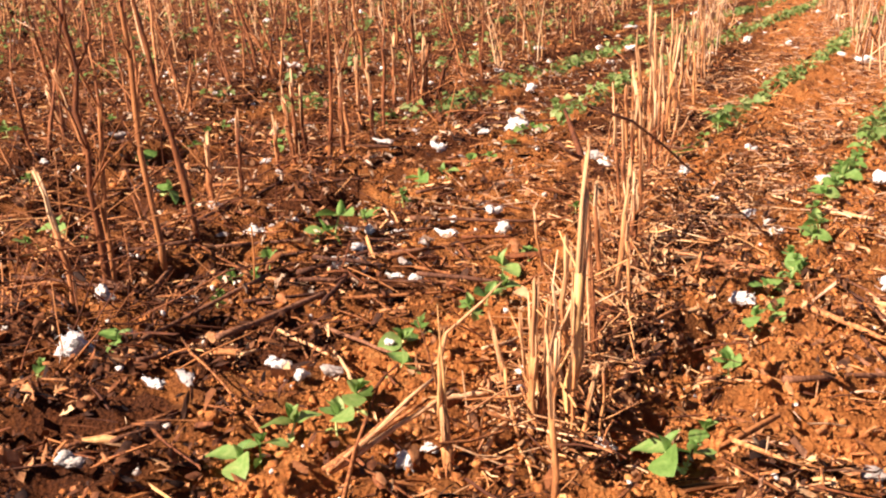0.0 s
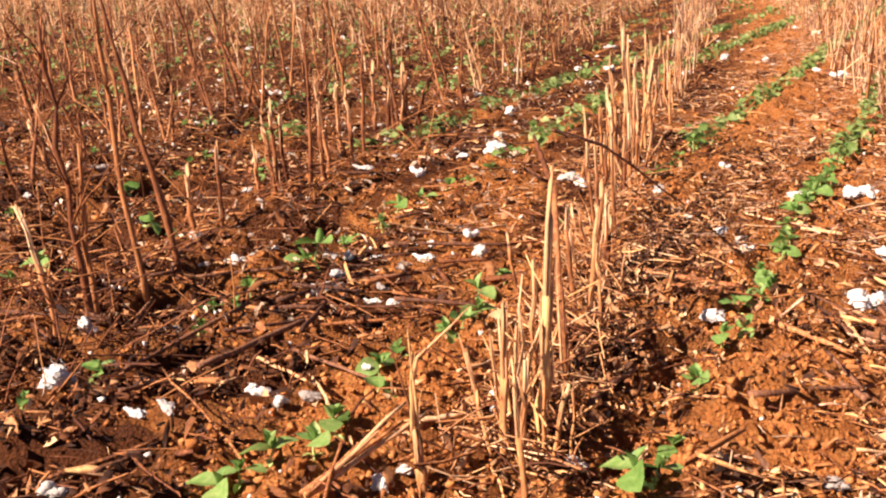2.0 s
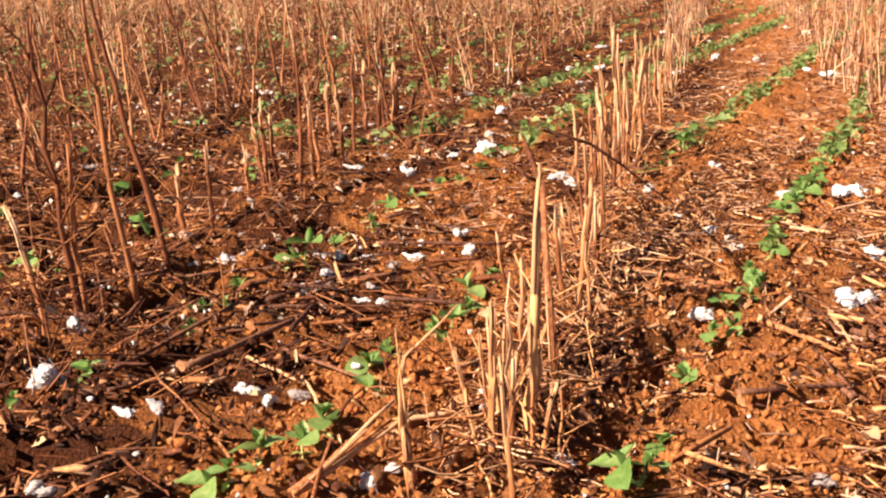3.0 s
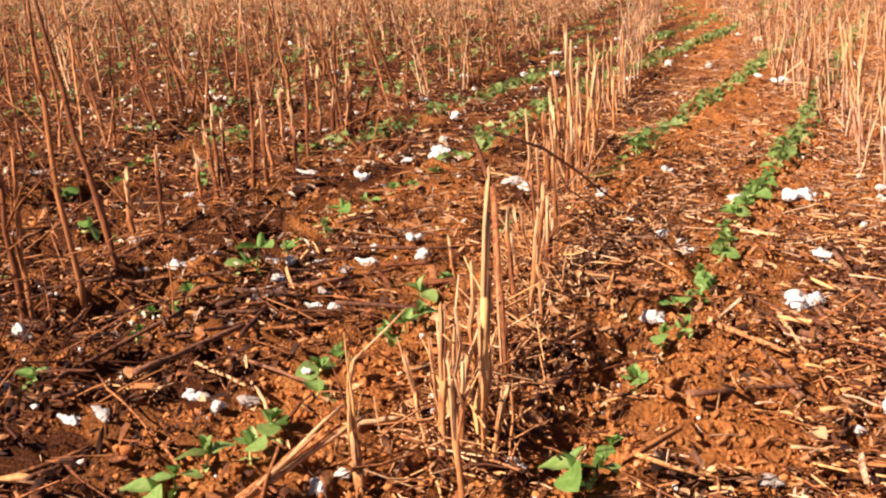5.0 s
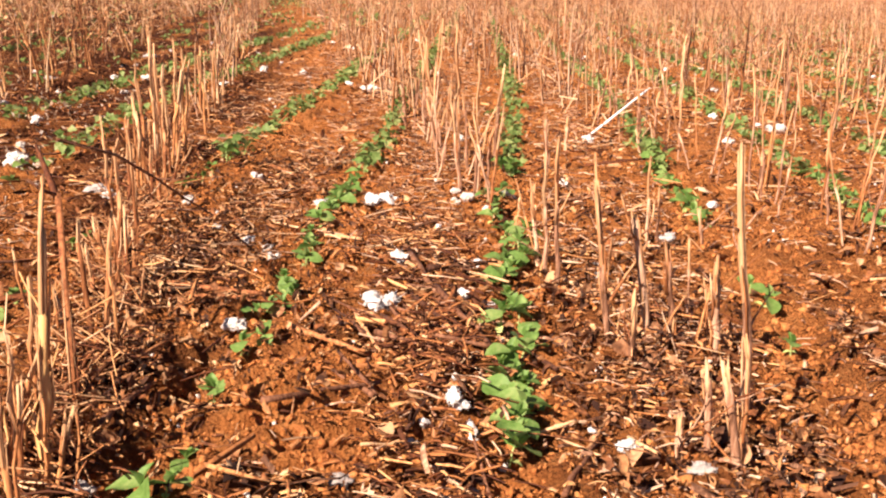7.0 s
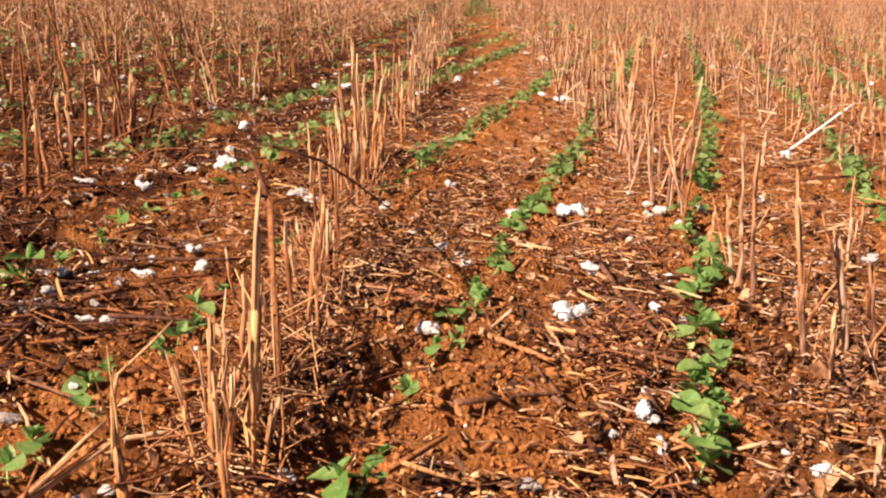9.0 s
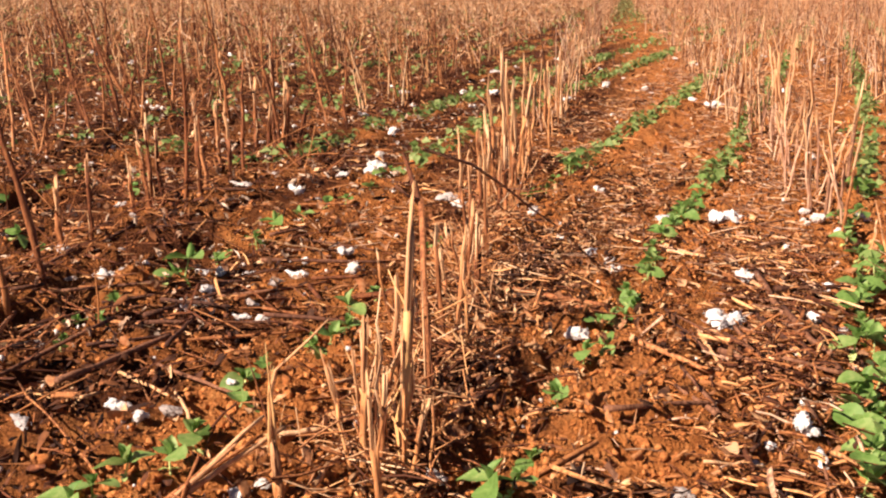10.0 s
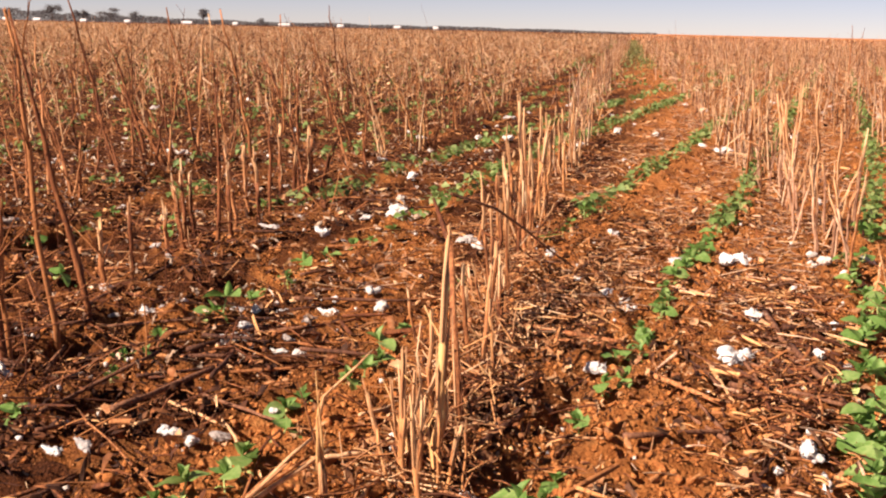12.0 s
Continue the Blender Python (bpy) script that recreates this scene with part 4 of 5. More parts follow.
def seedling_rows(y0, y1, per_metre, size, leaves=5):
    xs, ys = [], []
    for c in SOWN:
        n = int((y1 - y0) * per_metre * (1.0 if c > -1.6 else 0.32))
        y = rng.uniform(y0, y1, n)
        x = sown_x(c, y) + rng.normal(0, 0.02, n)
        keep = (x > -(0.8 * y + 0.4)) & (x < 0.74 * y + 0.4)
        xs.append(x[keep])
        ys.append(y[keep])
    # rows further out, beyond those that pass near
    for c in np.r_[SOWN[-1] + 0.46 * np.arange(1, int(y1 / 0.9)), SOWN[0] - 0.46 * np.arange(1, int(y1 / 0.9))]:
        n = int((y1 - y0) * per_metre * 0.5)
        y = rng.uniform(y0, y1, n)
        x = sown_x(c, y) + rng.normal(0, 0.02, n)
        keep = (x > -(0.8 * y + 0.4)) & (x < 0.74 * y + 0.4)
        xs.append(x[keep])
        ys.append(y[keep])
    x, y = np.concatenate(xs), np.concatenate(ys)
    v, f = leaf_shape(1.0, 0.85, 0.3, 0.6, 2)
    v = np.array(v).reshape(3, 5, 3)[:, (0, 2, 4)].reshape(-1, 3)
    f = np.array([(k * 3 + j, k * 3 + j + 3, k * 3 + j + 4, k * 3 + j + 1) for k in (0, 1) for j in (0, 1)])
    V, F = [], []
    count = 0
    for _ in range(leaves):
        n = len(x)
        pos = np.c_[x + rng.normal(0, 0.012 * size, n), y + rng.normal(0, 0.015 * size, n), ground_z(x, y) + rng.uniform(0.02, 0.07, n) * min(size, 1.4)]
        a, b = scatter(v, f, pos, rng.uniform(0, 6.28, n), rng.uniform(-0.8, 0.5, n), rng.normal(0, 0.4, n), rng.uniform(0.026, 0.05, n) * size)
        V.append(a)
        F.append(b + count)
        count += len(a)
    tagged(new("seedling_rows", big_mesh("seedling_rows", np.concatenate(V), np.concatenate(F), LEAF_MANY, True)), "rows of small green bean seedlings between the stalks", "seedlings", kind="stuff")


def weed_strip(n):
    """Low green growth that fills the gap between two cotton rows further out."""
    y = 20 * (80 / 20) ** (rng.random(n) ** 0.6)
    x = rng.uniform(-0.28, 0.54, n)
    v, f = leaf_shape(1.0, 0.7, 0.3, 0.6, 2)
    f = np.array(f)
    V, F = scatter(np.array(v), f, np.c_[x, y, ground_z(x, y) + rng.gamma(1.6, 0.05, n).clip(0.01, 0.26)], rng.uniform(0, 6.28, n), rng.uniform(-1, 0.4, n), rng.normal(0, 0.4, n), rng.uniform(0.016, 0.034, n) * (1 + 0.02 * y))
    tagged(new("weed_strip", big_mesh("weed_strip", V, F, WEED, True)), "low green weeds filling the gap between cotton rows", "weeds", kind="stuff")


weed_strip(7000)
seedling_rows(SEED_END, 12, 21, 0.9)
seedling_rows(12, 34, 7, 1.35, 3)
seedling_rows(34, 90, 1.2, 2.9, 3)


# ---- cotton lint ----
def lint_shape(r, lobes, stretch):
    """A fluffy lump of locks, one across, lying on its base, with loose fibres at its rim."""
    bm = bmesh.new()
    for k in range(lobes):
        at = Vector((r.normal(0, 0.17) * stretch, r.normal(0, 0.10), 0.13 + abs(r.normal(0, 0.07))))
        size = r.uniform(0.13, 0.27)
        new_v = bmesh.ops.create_icosphere(bm, subdivisions=3, radius=size, matrix=Matrix.Translation(at) @ Matrix.Rotation(r.uniform(0, 3.1), 4, 'Z') @ Matrix.Rotation(r.normal(0, 0.5), 4, 'Y') @ Matrix.Diagonal((r.uniform(1.1, 1.8), r.uniform(0.7, 1.0), r.uniform(0.6, 0.95), 1)))["verts"]
        shift = Vector(r.normal(0, 10, 3))
        for v in new_v:
            d = (v.co - at).normalized()
            v.co += d * size * (0.6 * noise.noise(v.co * 5 + shift) + 0.45 * noise.noise(v.co * 14 + shift) + 0.42 * noise.noise(v.co * 36 + shift))
            v.co.z = max(v.co.z, -0.02 + 0.03 * noise.noise(v.co * 9))
    me = bpy.data.meshes.new("lump")
    bm.to_mesh(me)
    bm.free()
    V, F = [v.co[:] for v in me.vertices], [tuple(p.vertices) for p in me.polygons]
    picks = r.integers(0, len(V), 46)
    for k in picks:
        p = Vector(V[k])
        d = (p - Vector((0, 0, 0.1))).normalized() + Vector(r.normal(0, 0.35, 3))
        Q = crooked(r, p, d, r.uniform(0.08, 0.24), 4, 0.45)
        V, F = merge((V, F), tube(Q, [0.011, 0.009, 0.006, 0.002], 3))
    bpy.data.meshes.remove(me)
    return make_mesh("cotton_tuft", V, F, None)


def bur_shape(r):
    """The dry husk under a lock: pointed valves that open like a cup."""
    shapes = []
    for k in range(4):
        v, f = leaf_shape(0.55, 0.34, 0.5, -0.9, 5)
        a = k * 1.57 + r.normal(0, 0.2)
        v = [(x * math.cos(a) - y * math.sin(a), x * math.sin(a) + y * math.cos(a), z - 0.01) for x, y, z in v]
        shapes.append((v, f))
    return merge(*shapes)


tuft_rng = np.random.default_rng(3)
LINT_SHAPES = [lint_shape(tuft_rng, n, s) for n, s in ((5, 0.8), (6, 0.9), (7, 1.0), (6, 1.2), (9, 1.4), (5, 1.2), (4, 0.7))]
GREY_SHAPES = [me.copy() for me in LINT_SHAPES]
for me in LINT_SHAPES:
    me.materials.append(LINT)
for me in GREY_SHAPES:
    me.materials.append(LINT_GREY)
BUR_SHAPES = [make_mesh("bur", *bur_shape(tuft_rng), BUR) for _ in range(3)]


def tuft(x, y, width, grey=False):
    k = int(tuft_rng.integers(0, 7)) if width > 0.03 else int(tuft_rng.choice([0, 5, 6]))
    me = (GREY_SHAPES if grey else LINT_SHAPES)[k]
    span = (me.vertices and max(v.co.x for v in me.vertices) - min(v.co.x for v in me.vertices)) or 1
    ob = new("cotton_tuft", me)
    rest = max(zat(x, y), 0.6 * zat(x, y) + 0.4 * max(zat(x - 0.012, y - 0.02), zat(x + 0.012, y - 0.02)))
    ob.matrix_world = Matrix.Translation((x, y, rest + 0.004)) @ pose(0, 0, 0, tuft_rng.normal(0, 8), tuft_rng.normal(0, 8), tuft_rng.normal(0, 28)) @ Matrix.Diagonal((1.25 * width / span, 1.15 * width / span, (0.8 if grey else 1.2) * width / span, 1))
    tagged(ob, "weathered grey cotton lint caught in dark litter" if grey else "white fluffy cotton lint lying on the soil", "cotton", "cotton tufts on the ground")
    if width > 0.03 and tuft_rng.random() < 0.45:
        part("bur", BUR_SHAPES[int(tuft_rng.integers(0, 3))], BUR, ob, "dry brown open bur", pose(tuft_rng.normal(0, 0.15), tuft_rng.normal(0, 0.15), 0.0, 0, 0, tuft_rng.uniform(0, 360)))
    return ob


GREY_PLACES = [(0.068, 1.579), (-0.866, 3.671), (-0.075, 2.82), (-0.5, 3.45), (0.919, 2.849), (0.665, 2.527), (0.798, 2.811), (0.692, 2.645), (-0.032, 2.8), (0.111, 3.259), (0.532, 1.575)]
for k, (x, y, wide) in enumerate(TUFTS_DARK_LITTER):
    tuft(x, y, wide, k in (3, 7, 9, 10, 11, 12, 16, 19, 23, 24, 29))
for x, y, wide in TUFTS_MIDDLE + TUFTS_RIGHT:
    tuft(x, y, wide, (x, y) in GREY_PLACES)
for k, (x, y, wide) in enumerate(TUFTS_BEHIND):
    tuft(x, y, wide * 0.72, k in (0, 1, 2, 5, 9, 10))
for _ in range(48):
    y = float(tuft_rng.uniform(2.3, 7.5))
    x = float(tuft_rng.uniform(-0.55 * y - 0.3, -0.75))
    tuft(x, y, float(tuft_rng.uniform(0.014, 0.036)), tuft_rng.random() < 0.8)
lx, ly = wedge(130, 3.4, 14, 0.5)
for x, y in zip(lx, ly):
    tuft(float(x), float(y), float(tuft_rng.uniform(0.018, 0.055)), tuft_rng.random() < 0.2)


# a lock still hanging on a stalk
for x, y, up in ((0.575, 3.97, 0.115),):
    ob = stand(stalk(stalk_rng, up + 0.1, 2, 0.01, 0.005, "stub", 2), x, y, "dry cotton stalk with a white lock still hanging on it", "stubs of the pale cotton row")
    part("lint", LINT_SHAPES[1], LINT, ob, "white cotton lock", pose(0.006, -0.006, up, 0, 70, 0) @ Matrix.Scale(0.04, 4))
    part("bur", BUR_SHAPES[0], BUR, ob, "dark open bur", pose(0.006, -0.002, up + 0.012, 0, 60, 0) @ Matrix.Scale(0.045, 4))


# ---- fallen sticks and straw ----
stick_rng = np.random.default_rng(9)


def stick(name, x0, y0, x1, y1, radius, material, label, category, raised=0.0, over=0.006):
    n = 8
    s = np.linspace(0, 1, n)
    side = np.array([-(y1 - y0), x1 - x0])
    long = math.hypot(x1 - x0, y1 - y0)
    side = side / (long + 1e-6)
    off = np.cumsum(stick_rng.normal(0, 0.0022, n)) * min(1, long / 0.15)
    X, Y = x0 + (x1 - x0) * s + side[0] * off, y0 + (y1 - y0) * s + side[1] * off
    lift = np.polyval(np.polyfit(s, ground_z(X, Y), 1), s) + radius * 1.2 + raised * s + over
    R = [(0.95 if name == "fallen_stick" else 0.8) * radius * (1 - 0.35 * k / n) * (1 + 0.08 * stick_rng.normal()) for k in range(n)]
    ob = new(name, make_mesh(name, *tube(np.c_[X - x0, Y - y0, lift - lift[0]], R, 7, jag=radius * 1.5, r=stick_rng), material))
    ob.location = (x0, y0, lift[0])
    return tagged(ob, label, category, "fallen sticks and straw")


for row in DARK_STICKS + DARK_STICKS_B:
    stick("fallen_stick", *row, OLD_BARK, "dark weathered cotton stick lying in the litter", "stick", 0.0, 0.013)
for k, row in enumerate(STRAW_STICKS + STRAW_STICKS_B):
    if k in (2, 3, 7):
        stick("fallen_stick", *row, RED_BARK, "reddish-brown cotton stick lying on the litter", "stick", 0.0, 0.012)
    else:
        stick("straw_piece", *row, PEELED, "pale dry straw piece lying on red soil", "straw", 0.0, 0.010)
for row in RED_STICKS:
    stick("fallen_stick", *row, RED_BARK, "reddish-brown cotton stick lying on the litter", "stick", 0.0, 0.014)
split = stick("fallen_stalk", -0.53, 1.40, -0.42, 1.52, 0.005, PEELED, "split pale broken stalk leaning on the soil", "stalk", 0.07)
for k in range(4):
    Q = crooked(stick_rng, (stick_rng.normal(0, 0.004), stick_rng.normal(0, 0.004), 0.004), (0.11, 0.12, 0.07 + stick_rng.normal(0, 0.01)), stick_rng.uniform(0.09, 0.19), 6, 0.05)
    part("split_strip", tube(Q, [0.0035, 0.0034, 0.003, 0.003, 0.0025, 0.0015], 5, jag=0.008, r=stick_rng), PEELED if k % 2 else BARK, split)
stick("thin_twig", -0.60, 1.44, -0.86, 1.72, 0.0028, BARK, "thin brown twig slanting over the litter", "twig", 0.03)
snapped = new("cotton_stalk", make_mesh("cotton_stalk", *tube([(0, 0, -0.03), (-0.010, 0.04, 0.07), (-0.026, 0.10, 0.16), (-0.042, 0.17, 0.25), (-0.052, 0.206, 0.295)], [0.0058, 0.0054, 0.0052, 0.005, 0.0048], 8, jag=0.012, r=stick_rng), RED_BARK))
stand(snapped, -0.286, 1.827, "leaning brown cotton stalk with a snapped dark top", "stubs of the middle cotton row")
part("snapped_top", tube([(-0.050, 0.200, 0.286), (-0.062, 0.222, 0.305), (-0.078, 0.252, 0.330), (-0.095, 0.283, 0.356)], [0.0052, 0.0056, 0.0046, 0.0024], 7, jag=0.008, r=stick_rng), BARK_DARK, snapped, "dark snapped stalk top")
part("branch", tube([(-0.054, 0.205, 0.296), (-0.072, 0.19, 0.306), (-0.088, 0.18, 0.322)], [0.0034, 0.0028, 0.0016], 6, jag=0.004, r=stick_rng), OLD_BARK, snapped)
for k in range(5):
    w = 1.26 * k
    Q = [(0.006 * math.cos(w) - 0.026 * u, 0.006 * math.sin(w) + 0.10 * u, 0.05 + 0.11 * u + 0.03 * k * 0.5 * u) for u in (0, 0.5, 1.0)]
    part("bark_strip", tube(Q, [0.0016, 0.0014, 0.0007], 5, jag=0.004, r=stick_rng), PEELED if k % 2 else BARK_DARK, snapped, "peeling strip of bark")
arch = new("fallen_branch", make_mesh("fallen_branch", *tube([(0, 0, 0), (0.03, -0.10, 0.035), (-0.02, -0.28, 0.11), (-0.06, -0.48, 0.19), (-0.105, -0.70, 0.27), (-0.165, -0.90, 0.325)], [0.0016, 0.0021, 0.0025, 0.0027, 0.0030, 0.0034], 6, jag=0.005, r=stick_rng), OLD_BARK))
arch.location = (-0.19, 3.05, zat(-0.19, 3.05) + 0.006)
tagged(arch, "dark thin branch arching over broken stubs", "branch", "fallen sticks and straw")
part("twig", tube([(-0.06, -0.48, 0.19), (-0.015, -0.55, 0.20), (0.03, -0.60, 0.235)], [0.0018, 0.0013, 0.0008], 5), OLD_BARK, arch)
bent = new("bent_straw", make_mesh("bent_straw", *tube([(0, 0, 0), (-0.002, 0.004, 0.07), (0.004, 0.006, 0.10), (0.022, 0.004, 0.118), (0.046, 0.006, 0.142), (0.066, 0.01, 0.165)], [0.0028, 0.0025, 0.0022, 0.0019, 0.0015, 0.0009], 6, jag=0.004, r=stick_rng), PEELED))
bent.location = (-0.416, 1.469, zat(-0.401, 1.467) + 0.075)
tagged(bent, "bent golden straw rising from a broken stub", "straw", "fallen sticks and straw")
for k in range(5):
    Q = crooked(stick_rng, (stick_rng.normal(0, 0.004), stick_rng.normal(0, 0.004), 0.0), (stick_rng.normal(0.03, 0.10), stick_rng.normal(0, 0.1), 1), stick_rng.uniform(0.07, 0.15), 6, 0.07)
    part("strand", tube(Q, [0.002, 0.0019, 0.0016, 0.0014, 0.001, 0.0006], 5, jag=0.004, r=stick_rng), BARK if k % 2 else PEELED_BRIGHT, bent)
strands = new("straw_tuft", make_mesh("straw_tuft", *tube(crooked(stick_rng, (0, 0, -0.02), (-0.05, 0.05, 1), 0.20, 6, 0.05), [0.0026, 0.0025, 0.0022, 0.002, 0.0016, 0.0008], 6, jag=0.004, r=stick_rng), PEELED))
strands.location = (-0.335, 1.665, zat(-0.335, 1.665))
tagged(strands, "tuft of golden frayed straw at the foot of a stub", "straw", "fallen sticks and straw")
for k in range(9):
    Q = crooked(stick_rng, (stick_rng.normal(0, 0.012), stick_rng.normal(0, 0.012), stick_rng.uniform(-0.01, 0.05)), (stick_rng.normal(-0.05, 0.22), stick_rng.normal(0, 0.15), 1), stick_rng.uniform(0.09, 0.19), 6, 0.09)
    part("strand", tube(Q, [0.0019, 0.0018, 0.0016, 0.0013, 0.001, 0.0006], 5, jag=0.004, r=stick_rng), BARK if k % 3 else PEELED_BRIGHT, strands)
stick("straw_piece", -0.904, 1.426, -0.775, 1.51, 0.0036, BARK, "long tan stick lying over dark litter", "stick", 0.0, 0.012)
stick("straw_piece", -0.84, 1.453, -0.792, 1.424, 0.0028, BARK, "short tan stick lying over dark litter", "stick", 0.0, 0.012)
stick("white_rod", 1.235, 4.73, 1.47, 4.735, 0.007, ROD, "white plastic rod leaning among the stalks", "rod", 0.21)
stick("seed_husk", 0.251, 1.673, 0.257, 1.742, 0.009, LINT, "cream-coloured oblong husk lying on the soil", "husk")
for k in range(60):
    x, y = (float(v[0]) for v in wedge(1, 2.2, 5.0))
    a, l = stick_rng.uniform(0, 6.28), stick_rng.uniform(0.08, 0.28)
    dark = stick_rng.random() < (0.75 if x < -0.5 else 0.35)
    stick("fallen_stick" if dark else "straw_piece", x, y, x + l * math.cos(a), y + l * math.sin(a), stick_rng.uniform(0.002, 0.0045), BARK_DARK if dark else PEELED if stick_rng.random() < 0.6 else BARK,
          "dark weathered cotton stick lying in the litter" if dark else "dry straw piece lying on red soil", "stick" if dark else "straw")


for k in range(46):
    y = float(stick_rng.normal(2.2, 0.27))
    x = float(stick_rng.normal(0.27 + 0.12 * (y - 2), 0.075))
    a, l = stick_rng.normal(1.9, 0.6), stick_rng.uniform(0.06, 0.2)
    stick("fallen_stick", x, y, x + l * math.cos(a), y + l * math.sin(a), stick_rng.uniform(0.0022, 0.0048), OLD_BARK if k % 3 else BARK_DARK, "dark weathered cotton stick lying in the litter", "stick", 0.0, 0.012)
for k in range(80):
    y = float(stick_rng.uniform(1.7, 4.8))
    x = float(stick_rng.uniform(-0.62 * y - 0.15, -0.62))
    a, l = stick_rng.normal(0.25, 0.4), stick_rng.uniform(0.07, 0.3)
    dark = stick_rng.random() < 0.6
    stick("fallen_stick", x, y, x + l * math.cos(a), y + l * math.sin(a), stick_rng.uniform(0.0022, 0.0052), OLD_BARK if dark else BARK_DARK, "dark weathered cotton stick lying in the litter", "stick", 0.0, 0.012)


# ---- dry leaves ----
def dry_leaf_mesh(r):
    """A curled, crumpled brown leaf, about one long."""
    v, f = leaf_shape(1.0, r.uniform(0.55, 0.95), r.uniform(0.4, 1.2), r.uniform(-0.9, 0.9), 6)
    shift = Vector(r.normal(0, 9, 3))
    v = [Vector(p) + Vector((0.1 * noise.noise(Vector(p) * 3 + shift), 0.12 * noise.noise(Vector(p) * 3.5 - shift), 0.28 * noise.noise(Vector(p) * 2.6 + shift * 2))) for p in v]
    return make_mesh("dry_leaf", v, f, DRY_LEAF)


leaf_rng = np.random.default_rng(17)
DRY_LEAVES = [dry_leaf_mesh(leaf_rng) for _ in range(9)]
spots = [(leaf_rng.normal(0.60, 0.10), leaf_rng.uniform(1.58, 2.5)) for _ in range(60)] + [(leaf_rng.normal(-0.22, 0.08), leaf_rng.uniform(1.6, 2.6)) for _ in range(35)]
spots += [tuple(float(v[0]) for v in wedge(1, 1.45, 4.0)) for _ in range(110)]
spots += [(leaf_rng.uniform(-2.6, -0.8), leaf_rng.uniform(2.1, 4.8)) for _ in range(90)]
for x, y in spots:
    ob = new("dry_leaf", DRY_LEAVES[int(leaf_rng.integers(0, 9))])
    ob.matrix_world = Matrix.Translation((x, y, zat(x, y) + leaf_rng.uniform(0.006, 0.016))) @ pose(0, 0, 0, leaf_rng.normal(0, 28), leaf_rng.normal(0, 28), leaf_rng.uniform(0, 360)) @ Matrix.Scale(leaf_rng.uniform(0.014, 0.036), 4)
    tagged(ob, "curled brown dry leaf lying in the litter", "leaf", "dry leaves on the ground")


# ---- loose litter and crumbs ----
def clear_of_lint(x, y):
    keep = np.ones(len(x), bool)
    for tx, ty, wide in TUFTS_DARK_LITTER + TUFTS_MIDDLE + TUFTS_RIGHT + TUFTS_BEHIND:
        keep &= ~((np.abs(x - tx) < 0.6 * wide + 0.006) & (y > ty - 0.6 * wide - 0.045) & (y < ty + 0.6 * wide))
    return keep


def leaf_litter(name, label, x, y, low, high, seed, material=LEAF_PIECES):
    """Curled leaf pieces lying in heaps."""
    free = clear_of_lint(x, y)
    x, y = x[free], y[free]
    r = np.random.default_rng(seed)
    chance, V, F, count = r.integers(0, len(DRY_LEAVES), len(x)), [], [], 0
    for k, me in enumerate(DRY_LEAVES):
        at = chance == k
        n = int(at.sum())
        base = np.array([v.co[:] for v in me.vertices])
        face = np.array([p.vertices[:] for p in me.polygons])
        v, f = scatter(base, face, np.c_[x[at], y[at], ground_z(x[at], y[at]) + r.uniform(0.004, 0.026, n)], r.uniform(0, 6.28, n), r.normal(0, 0.6, n), r.normal(0, 0.9, n), r.uniform(low, high, n), squash=np.c_[r.uniform(0.9, 1.6, n), r.uniform(0.22, 0.6, n), r.uniform(0.6, 1.4, n)], wobble=0.05)
        V.append(v)
        F.append(f + count)
        count += len(v)
    tagged(new(name, big_mesh(name, np.concatenate(V), np.concatenate(F), material, True)), label, "leaves", kind="stuff")


lx, ly = leaf_rng.normal(-0.12, 0.16, 2600), leaf_rng.uniform(1.75, 4.2, 2600)
lx = lx + 0.1 * (ly - 2)
free = leaf_rng.random(2600) < 1 - 0.75 * bareness(lx, ly)
leaf_litter("shredded_leaves", "shredded tan bark and leaf pieces between the rows", lx[free], ly[free], 0.006, 0.020, 8, LITTER_TAN)
n = 900
ly = np.concatenate([leaf_rng.uniform(1.5, 2.6, n), leaf_rng.uniform(2.6, 5.0, n // 2)])
lx = leaf_rng.normal(0.58, 0.13, len(ly))
leaf_litter("fallen_leaves", "curled brown leaf pieces heaped under the pale stubs", lx, ly, 0.007, 0.021, 3)
lx, ly = wedge(2600, 1.4, 7)
keep = leaf_rng.random(len(lx)) < (1 - 0.9 * bareness(lx, ly)) * np.where((lx < -0.5) & (ly < 2.0), 0.35, 1.0)
leaf_litter("scattered_leaves", "dry brown leaf pieces scattered over the litter", lx[keep], ly[keep], 0.007, 0.022, 4)
lx, ly = leaf_rng.normal(-0.29, 0.10, 900), leaf_rng.uniform(1.5, 3.6, 900)
px, py = leaf_rng.uniform(-3.2, -0.65, 3000), leaf_rng.uniform(1.95, 6.0, 3000)
keep = px > -0.7 * py
leaf_litter("bleached_leaves", "bleached grey-tan leaf pieces lying between the tall stalks", px[keep], py[keep], 0.008, 0.024, 6, BLEACHED)
leaf_litter("leaves_at_stubs", "dry tan leaf shreds caught between the stubs", lx, ly, 0.006, 0.020, 5, LITTER_TAN)


def litter_places(n, y0, y1, cover):
    x, y = wedge(n, y0, y1)
    dense = np.where(x < -0.45, 1.0, 0.66) * (1 - cover * np.minimum(1, 1.35 * bareness(x, y))) * (0.35 + 0.9 * wave(x, y, 5, 31))
    keep = rng.random(n) < dense
    keep &= clear_of_lint(x, y)
    return x[keep], y[keep]


